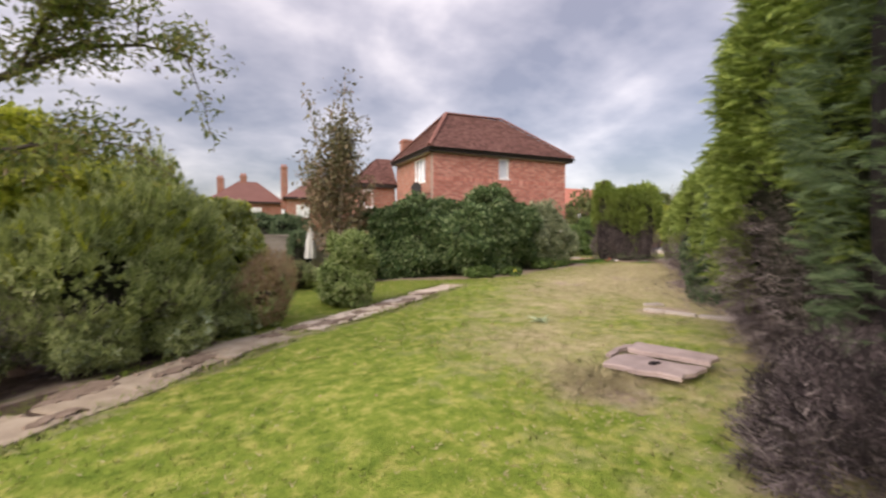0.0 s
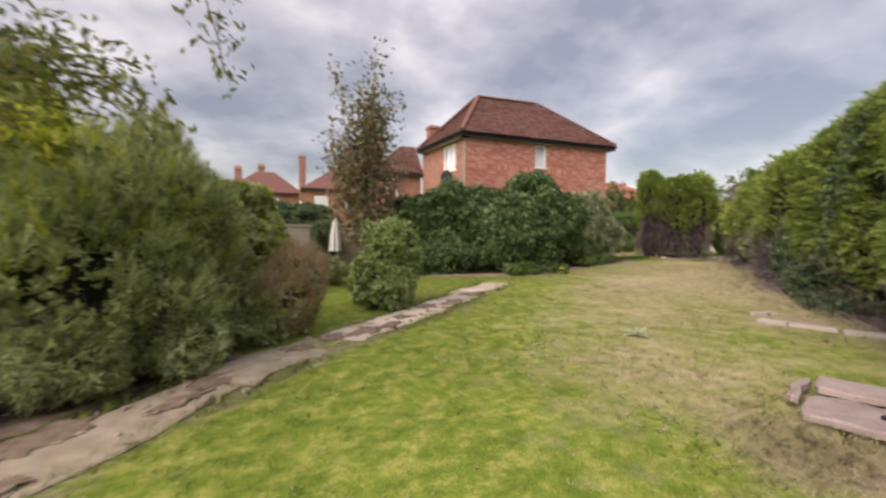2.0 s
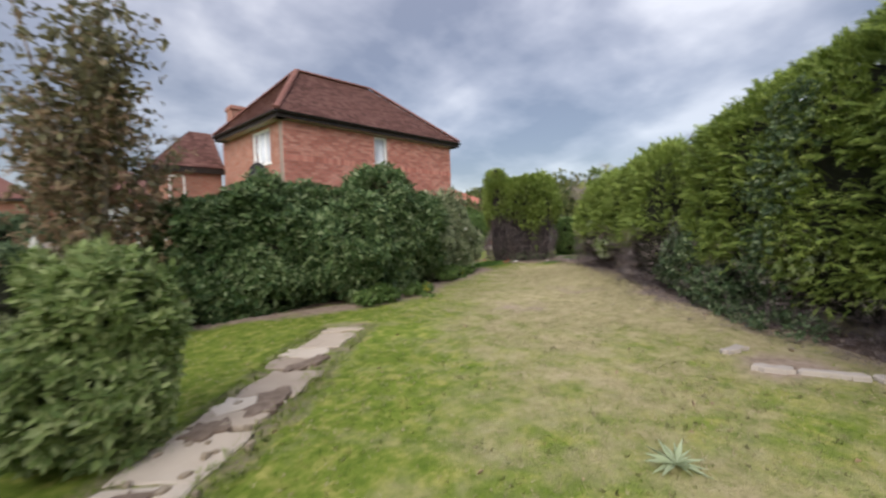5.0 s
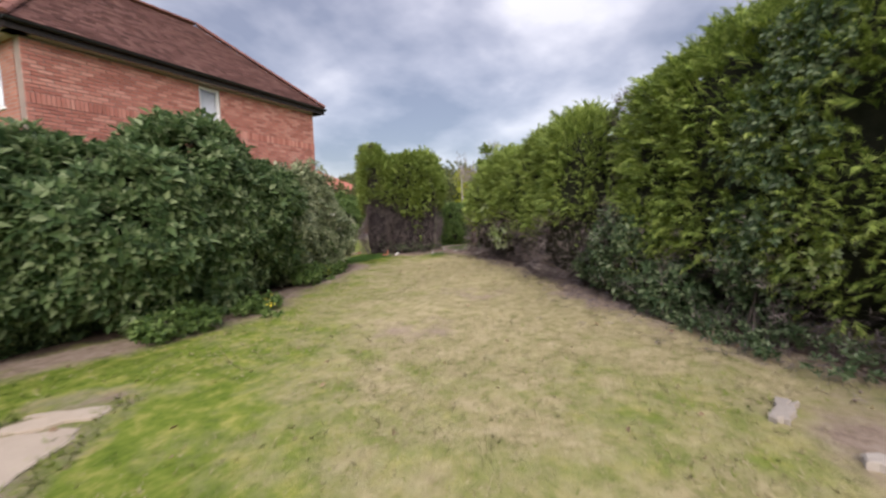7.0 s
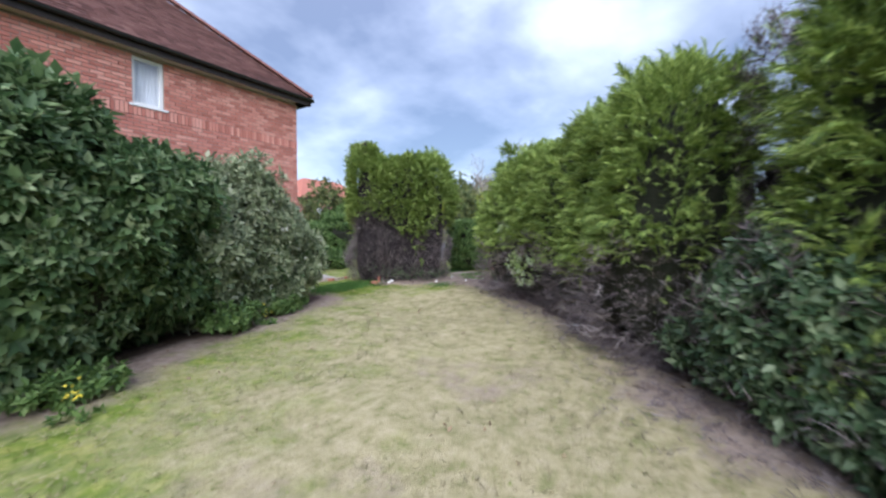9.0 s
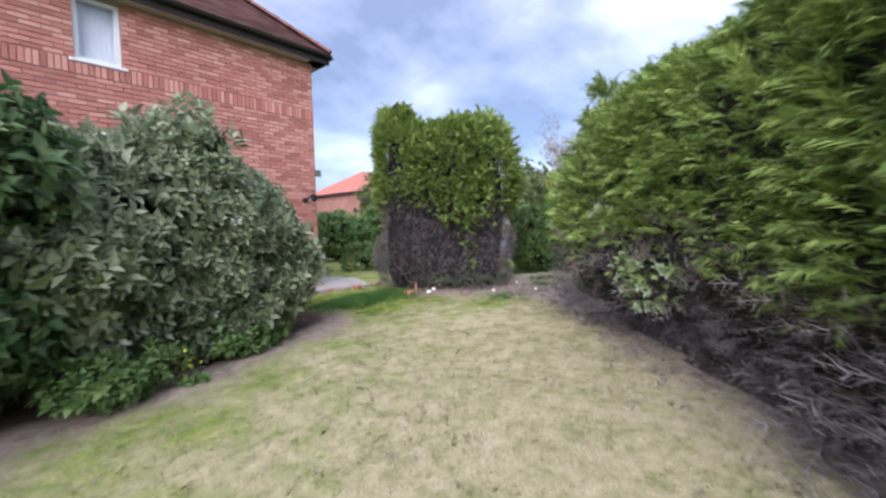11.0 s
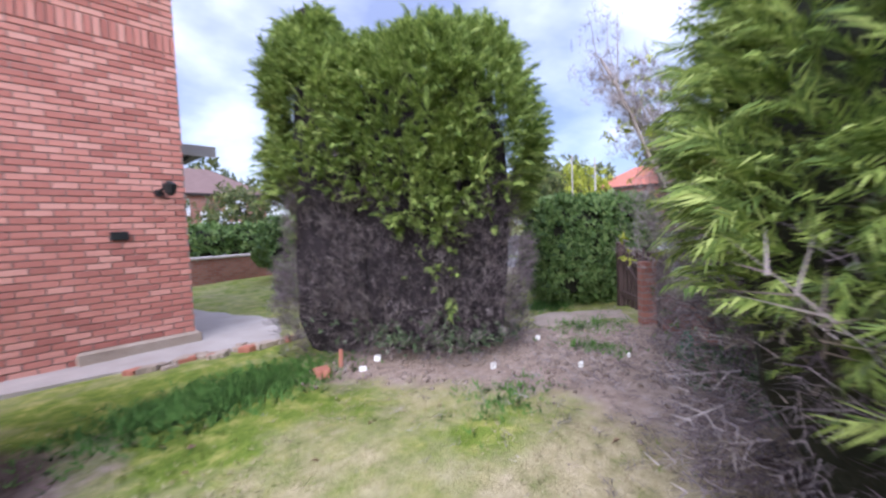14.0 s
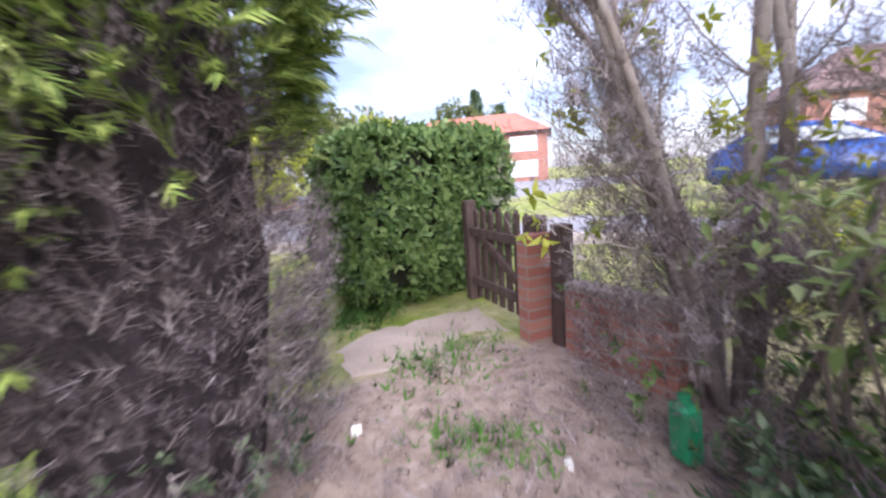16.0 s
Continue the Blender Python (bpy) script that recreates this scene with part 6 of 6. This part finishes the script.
def car(x, y, yaw):
    thing = tagged(empty("parked_car", x, y), "bright blue parked hatchback car", "car")
    z = float(gz(x, y)) + 0.035
    m = pose(x, y, z, 0, 0, yaw)
    prof = [(-1.95, 0.35), (-1.98, 0.62), (-1.85, 0.92), (-1.45, 1.02), (-0.85, 1.05), (-0.15, 1.44), (0.3, 1.5), (1.15, 1.46), (1.65, 1.12), (1.95, 0.98), (2.0, 0.6), (1.95, 0.33)]
    bm = bmesh.new()
    sides = []
    for s_ in (-1, 1):
        sides.append([bm.verts.new(m @ Vector((px_, s_ * (0.86 if pz < 1.06 else 0.68), pz))) for px_, pz in prof])
    n = len(prof)
    bm.faces.new(sides[0])
    bm.faces.new(sides[1][::-1])
    for i in range(n):
        bm.faces.new((sides[0][i], sides[1][i], sides[1][(i + 1) % n], sides[0][(i + 1) % n]))
    bmesh.ops.recalc_face_normals(bm, faces=list(bm.faces))
    bmesh.ops.bevel(bm, geom=list(bm.edges), offset=0.05, segments=2, affect="EDGES")
    under(part("body", bm, M_CARBLUE, smooth=True), thing)
    for s_ in (-1, 1):
        bm = bmesh.new()
        q = [(-0.7, 1.08), (-0.12, 1.38), (1.1, 1.4), (1.5, 1.12)]
        bm.faces.new([bm.verts.new(m @ Vector((px_, s_ * (0.885 - (pz - 1.05) * 0.5), pz))) for px_, pz in q])
        under(part("side_window", bm, M_CARGLASS), thing)
        for wx in (-1.25, 1.3):
            c = m @ Vector((wx, s_ * 0.8, 0.31))
            ax = (m.to_3x3() @ Vector((0, s_, 0))).normalized()
            v, f = tube_mesh([[(c - ax * 0.09, 0.3), (c - ax * 0.08, 0.32), (c + ax * 0.08, 0.32), (c + ax * 0.09, 0.3)]], 16)
            wheel = under(mesh_object("wheel", v, f, M_TYRE), thing)
            v, f = tube_mesh([[(c + ax * 0.085, 0.2), (c + ax * 0.1, 0.19)]], 16)
            mesh_object("rim", v, f, M_RIM, wheel)
    return thing


car(25.2, 6.9, 75)

for x, y, h in ((41.6, 24.3, 6.6), (37.1, 20.8, 5.5)):
    v, f = tube_mesh([[((x, y, float(gz(x, y)) - 0.3), 0.06), ((x, y, h), 0.045)]], 8)
    tagged(mesh_object("telegraph_pole", v, f, M_SOFFIT), "tall pale grey pole beyond the hedge", "pole", "poles")

# bushes and trees in the distance
foliage("garden_bushes", "mixed green bushes beyond the side lawn", "bushes", [(18.2, 22.3, 0, 1.0, 0.9, 1.7, 0, 2.1), (19.8, 21.2, 0, 1.1, 1.0, 1.9, 0, 2.1), (16.9, 18.6, 0, 0.5, 0.5, 0.55, 0, 2.1), (21.5, 22.5, 0, 1.2, 1.2, 2.4, 0, 2.1)], [
    ("leaves", 200, SMALL, 0.13, M_PRIVET, None, 0.3, 0.4)], M_INNERSHADE, 0.8, 21.0)
foliage("roadside_hedge", "low green hedge behind the garden wall", "hedge", [(18, 28, 0, 2.5, 0.8, 1.7, 0, 2.6), (23, 28.3, 0, 2.8, 0.9, 1.9, 0, 2.6), (28, 28, 0, 2.8, 0.9, 2.2, 0, 2.6)], [("leaves", 70, SMALL, 0.2, M_PRIVET, None, 0.3, 0.4)], M_INNERSHADE, 0.85, 22.0)
foliage("verge_plants", "yellow-green plants on the roadside verge", "plants", [(19.3, 9.6, 0, 0.8, 0.6, 0.5, 0, 2.1), (19.8, 8.5, 0, 0.7, 0.6, 0.45, 0, 2.1), (18.6, 10.7, 0, 0.5, 0.5, 0.4, 0, 2.1)], [("leaves", 240, LAUREL, 0.1, M_LIME, None, 0.15, 0.6)], None)
for x, y, h, r, mt in ((30, 26.5, 4.6, 2.2, M_FARLEAF), (34, 29, 5.4, 2.4, M_FARLEAF), (26.5, 21.5, 3.4, 1.8, M_LIME), (40, 27, 6.2, 2.8, M_FARLEAF), (46, 25.5, 6.0, 2.6, M_LIME), (52, 28, 7.5, 3.2, M_FARLEAF), (60, 36, 9, 4.5, M_FARLEAF), (33, 36, 6, 2.8, M_FARLEAF), (62, 22, 9, 3.6, M_FARLEAF), (70, 60, 11, 6, M_FARLEAF), (56, 58, 9, 5, M_FARLEAF), (29, 60, 9, 5, M_FARLEAF), (-16, 30, 6, 3.2, M_FARLEAF), (-24, 40, 8, 4.0, M_FARLEAF), (22, 36, 4.5, 2.2, M_FARLEAF)):
    crown_tree("far_tree", "green and brownish tree in the distance", x, y, h, r, mt, 19 / r, 0.14 * r, 0.15)
for x, y, h in ((63, 20.5, 10.8), (65, 18.0, 9.2)):
    thing = tagged(empty("far_conifer", x, y), "dark conifer behind the far roof", "tree")
    t = rng.random(1400) ** 0.7
    a = rng.uniform(0, 6.28, 1400)
    rr = (1 - t) * 1.9 * rng.uniform(0.6, 1.05, 1400)
    P = np.stack([x + rr * np.cos(a), y + rr * np.sin(a), 1.2 + t * (h - 1.2)], 1)
    scatter("crown", P, np.stack([np.cos(a), np.sin(a), -0.2 * np.ones(1400)], 1), CONIFER, rng.uniform(0.4, 0.9, 1400), M_JUNIPER, thing)
    v, f = tube_mesh([[((x, y, 0.3), 0.16), ((x, y, h * 0.95), 0.03)]], 6)
    under(mesh_object("trunk", v, f, M_DARKBARK), thing)


BATH = tagged(empty("bird_bath", 0.35, 11.4), "small grey stone bird bath on the lawn", "bird bath")
bz = float(gz(0.35, 11.4))
v, f = tube_mesh([[((0.35, 11.4, bz - 0.03), 0.1), ((0.35, 11.4, bz + 0.05), 0.09), ((0.35, 11.4, bz + 0.09), 0.04), ((0.35, 11.4, bz + 0.36), 0.035), ((0.35, 11.4, bz + 0.41), 0.06)]], 12)
under(mesh_object("pedestal", v, f, M_PAVING, smooth=True), BATH)
v, f = tube_mesh([[((0.35, 11.4, bz + 0.40), 0.06), ((0.35, 11.4, bz + 0.43), 0.13), ((0.35, 11.4, bz + 0.47), 0.145), ((0.35, 11.4, bz + 0.455), 0.12), ((0.35, 11.4, bz + 0.43), 0.03)]], 14)
under(mesh_object("bowl", v, f, M_PAVING, smooth=True), BATH)


# ---- bricks of the front wall ----
def brick_corners(x0, x1, z0, z1, y, proud):
    g = 0.004
    return [Vector(p) for p in ((x0, y + 0.02, z0), (x1, y + 0.02, z0), (x1, y + 0.02, z1), (x0, y + 0.02, z1), (x0 + g, y - proud, z0 + g), (x1 - g, y - proud, z0 + g), (x1 - g, y - proud, z1 - g), (x0 + g, y - proud, z1 - g))]


wall_bricks, near_bricks = [], []
SOLDIER = (3.925, 4.15)
row, z = 0, FOOT + 0.15
while z < EAVE - 0.2:
    if SOLDIER[0] - 0.02 < z < SOLDIER[1] - 0.02:
        x = X0
        while x < X1 - 0.05:
            wall_bricks.append(brick_corners(x + 0.005, min(x + 0.070, X1), SOLDIER[0], SOLDIER[1] - 0.01, Y0, 0.006 + rng.uniform(0, 0.003)))
            x += 0.075
        z = SOLDIER[1]
        continue
    x = X0 - (0.1125 if row % 2 else 0)
    while x < X1:
        a, b = max(x + 0.005, X0), min(x + 0.220, X1)
        spans = [(a, b)]
        if WZ0 - 0.05 < z < WZ1:
            spans = [(p, q) for p, q in ((a, min(b, WX0)), (max(a, WX1), b)) if q - p > 0.02]
        for p, q in spans:
            if q - p > 0.03:
                c = brick_corners(p, q, z, z + 0.065, Y0, rng.uniform(0.0, 0.006))
                (near_bricks if p > 12.35 and z < 2.9 and len(near_bricks) < 290 else wall_bricks).append(c)
        x += 0.225
    z += 0.075
    row += 1
pieces("bricks", wall_bricks, M_BRICK, front_wall, "weathered red facing bricks")
shared = {}
for c in near_bricks:
    key = round((c[1] - c[0]).x, 3)
    if key not in shared:
        o = c[0]
        me = bpy.data.meshes.new("brick")
        me.from_pydata([tuple(p - o) for p in c], [], BOX_FACES)
        me.materials.append(M_BRICKONE)
        shared[key] = me
    ob = new("brick", shared[key])
    ob.location = c[0]
    under(ob, front_wall)
tiles_shared = {}
for q in SINGLE:
    key = round((q[1] - q[0]).length, 2)
    if key not in tiles_shared:
        me = bpy.data.meshes.new("roof_tile")
        me.from_pydata([tuple(p - q[0]) for p in q], [], BOX_FACES)
        me.materials.append(M_TILEONE)
        tiles_shared[key] = me
    ob = new("roof_tile", tiles_shared[key])
    ob.location = q[0]
    ob.parent = ROOF

# ---- grass and litter ----
def lawn_points(n, x0, x1, y0, y1):
    x, y = rng.uniform(x0, x1, n), rng.uniform(y0, y1, n)
    left_of = (x - 7.4) * 0.64 - (y - 4.3) * 0.77 < 0.9
    return x[left_of], y[left_of]


GX0, GY0 = lawn_points(112000, -2.6, 15.5, 0.2, 15.2)
dry, earth, bed = masks(GX0, GY0)
on_path = near_line(GX0, GY0, PATH_LINE) < 0.3
wob = 0.5 * lumps(np.stack([GX0, GY0, 0 * GX0], 1), 2.4, 1.0)
ok = (np.maximum(earth, bed) + 0.4 * wob + rng.normal(0, 0.1, len(GX0)) < 0.5) & ~on_path & (near_line(GX0, GY0, [(3.3, 3.0), (4.0, 3.2)]) > 0.45)
GX0, GY0, dry, wob = GX0[ok], GY0[ok], dry[ok], wob[ok]
is_dry = rng.random(len(dry)) < np.clip((dry + 0.6 * wob - 0.1) * 1.5, 0.04, 0.93)
P = np.stack([GX0, GY0, gz(GX0, GY0) - 0.012], 1)
up = rng.normal(0, 0.45, P.shape) * (1, 1, 0) + (0, 0, 1)
tagged(scatter("lawn_grass", P[~is_dry], up[~is_dry], BLADES, rng.uniform(0.025, 0.06, (~is_dry).sum()), M_GRASS), "short uneven green lawn grass", "grass", kind="stuff")
tagged(scatter("dry_grass", P[is_dry], up[is_dry] * (1.8, 1.8, 1), BLADES, rng.uniform(0.03, 0.065, is_dry.sum()), M_DRYGRASS), "parched tan lawn grass", "grass", kind="stuff")
n = 1500
x, y = rng.normal(2.85, 0.28, n), rng.normal(3.1, 0.25, n)
tagged(scatter("dead_grass_heap", np.stack([x, y, gz(x, y) + 0.10 * np.exp(-((x - 2.85) ** 2 + (y - 3.1) ** 2) / 0.08) * rng.random(n)], 1), rng.normal(0, 1, (n, 3)) * (1, 1, 0.4) + (0, 0, 0.25), TWIGS, rng.uniform(0.07, 0.15, n), M_DRYGRASS), "heap of brown dead grass beside the slab", "grass", kind="stuff")
edge = line_points(PATH_LINE, 0.05)
pick = edge[rng.integers(0, len(edge), 5000)] + rng.normal(0, 1, (5000, 2)) * 0.05
off = np.sign(rng.normal(0, 1, 5000)) * rng.uniform(0.25, 0.5, 5000)
pick = pick + np.stack([-0.68 * off, 0.73 * off], 1)
tagged(scatter("path_edge_grass", np.stack([pick[:, 0], pick[:, 1], gz(pick[:, 0], pick[:, 1]) - 0.01], 1), rng.normal(0, 0.5, (5000, 3)) * (1, 1, 0) + (0, 0, 1), BLADES, rng.uniform(0.03, 0.09, 5000), M_GRASS), "longer grass along the slab path", "grass", kind="stuff")
for cx, cy, rx, ry, n, size in ((13.65, 14.78, 0.95, 0.5, 4200, 0.10), (14.9, 12.75, 0.5, 0.3, 260, 0.09), (16.4, 12.65, 0.2, 0.45, 170, 0.1), (17.2, 13.0, 0.5, 0.35, 500, 0.1), (18.0, 14.0, 0.5, 0.3, 500, 0.12)):
    x, y = rng.normal(cx, rx * 0.5, n), rng.normal(cy, ry * 0.5, n)
    tagged(scatter("grass_tuft", np.stack([x, y, gz(x, y) - 0.01], 1), rng.normal(0, 0.45, (n, 3)) * (1, 1, 0) + (0, 0, 1), BLADES, size * rng.uniform(0.5, 1.2, n), M_LUSH), "lush green tuft of longer grass", "grass", kind="stuff")
n = 260
x, y = lawn_points(n, 0.0, 17, 2.0, 14.5)
tagged(scatter("fallen_leaves", np.stack([x, y, gz(x, y) + 0.02], 1), rng.normal(0, 1, (len(x), 3)) * (1, 1, 0.15), leaf_shape(0.55, 0.2), rng.uniform(0.03, 0.07, len(x)), M_BROWNLEAF), "scattered brown fallen leaves", "leaves", kind="stuff")
n = 5200
t = rng.random(n)
lp = line_points(HEDGE_FRONT[2:], 0.05)
q = lp[rng.integers(0, len(lp), n)] + rng.normal(0, 0.38, (n, 2))
tagged(scatter("hedge_litter", np.stack([q[:, 0], q[:, 1], gz(q[:, 0], q[:, 1]) + 0.015], 1), rng.normal(0, 1, (n, 3)) * (1, 1, 0.2), TWIGS, rng.uniform(0.06, 0.2, n), M_DEAD), "dead twigs and needles under the hedge", "litter", kind="stuff")

CLOD = (np.array([(0.5, 0, 0), (-0.5, 0.1, 0), (0, 0.6, 0.1), (0.1, -0.5, 0), (0, 0.05, 0.4), (0, 0, -0.35)]), [(0, 2, 4), (2, 1, 4), (1, 3, 4), (3, 0, 4), (2, 0, 5), (1, 2, 5), (3, 1, 5), (0, 3, 5)])
n = 2600
x = np.concatenate([rng.normal(15.6, 1.1, n), rng.normal(16.4, 0.6, 900), q[:1500, 0]])
y = np.concatenate([13.45 - 0.75 * (x[:n] - 15.6) + rng.normal(0, 0.75, n), rng.normal(12.4, 0.5, 900), q[:1500, 1]])
_, earth, bed = masks(x, y)
ok = (np.maximum(earth, bed) + rng.normal(0, 0.12, len(x)) > 0.42) & (x < 17.2)
x, y = x[ok], y[ok]
tagged(scatter("earth_clods", np.stack([x, y, gz(x, y) - 0.004], 1), rng.normal(0, 1, (len(x), 3)) * (1, 1, 0.2), CLOD, 0.008 + 0.05 * rng.random(len(x)) ** 5, M_CLOD), "crumbled clods of dry earth on bare ground", "earth", kind="stuff")
n = 420
x, y = rng.normal(15.9, 0.9, n), rng.normal(12.9, 0.7, n)
tagged(scatter("twig_litter", np.stack([x, y, gz(x, y) + 0.012], 1), rng.normal(0, 1, (n, 3)) * (1, 1, 0.12), TWIGS, rng.uniform(0.06, 0.2, n), M_GREYTWIG), "pale broken twigs lying on bare earth", "litter", kind="stuff")
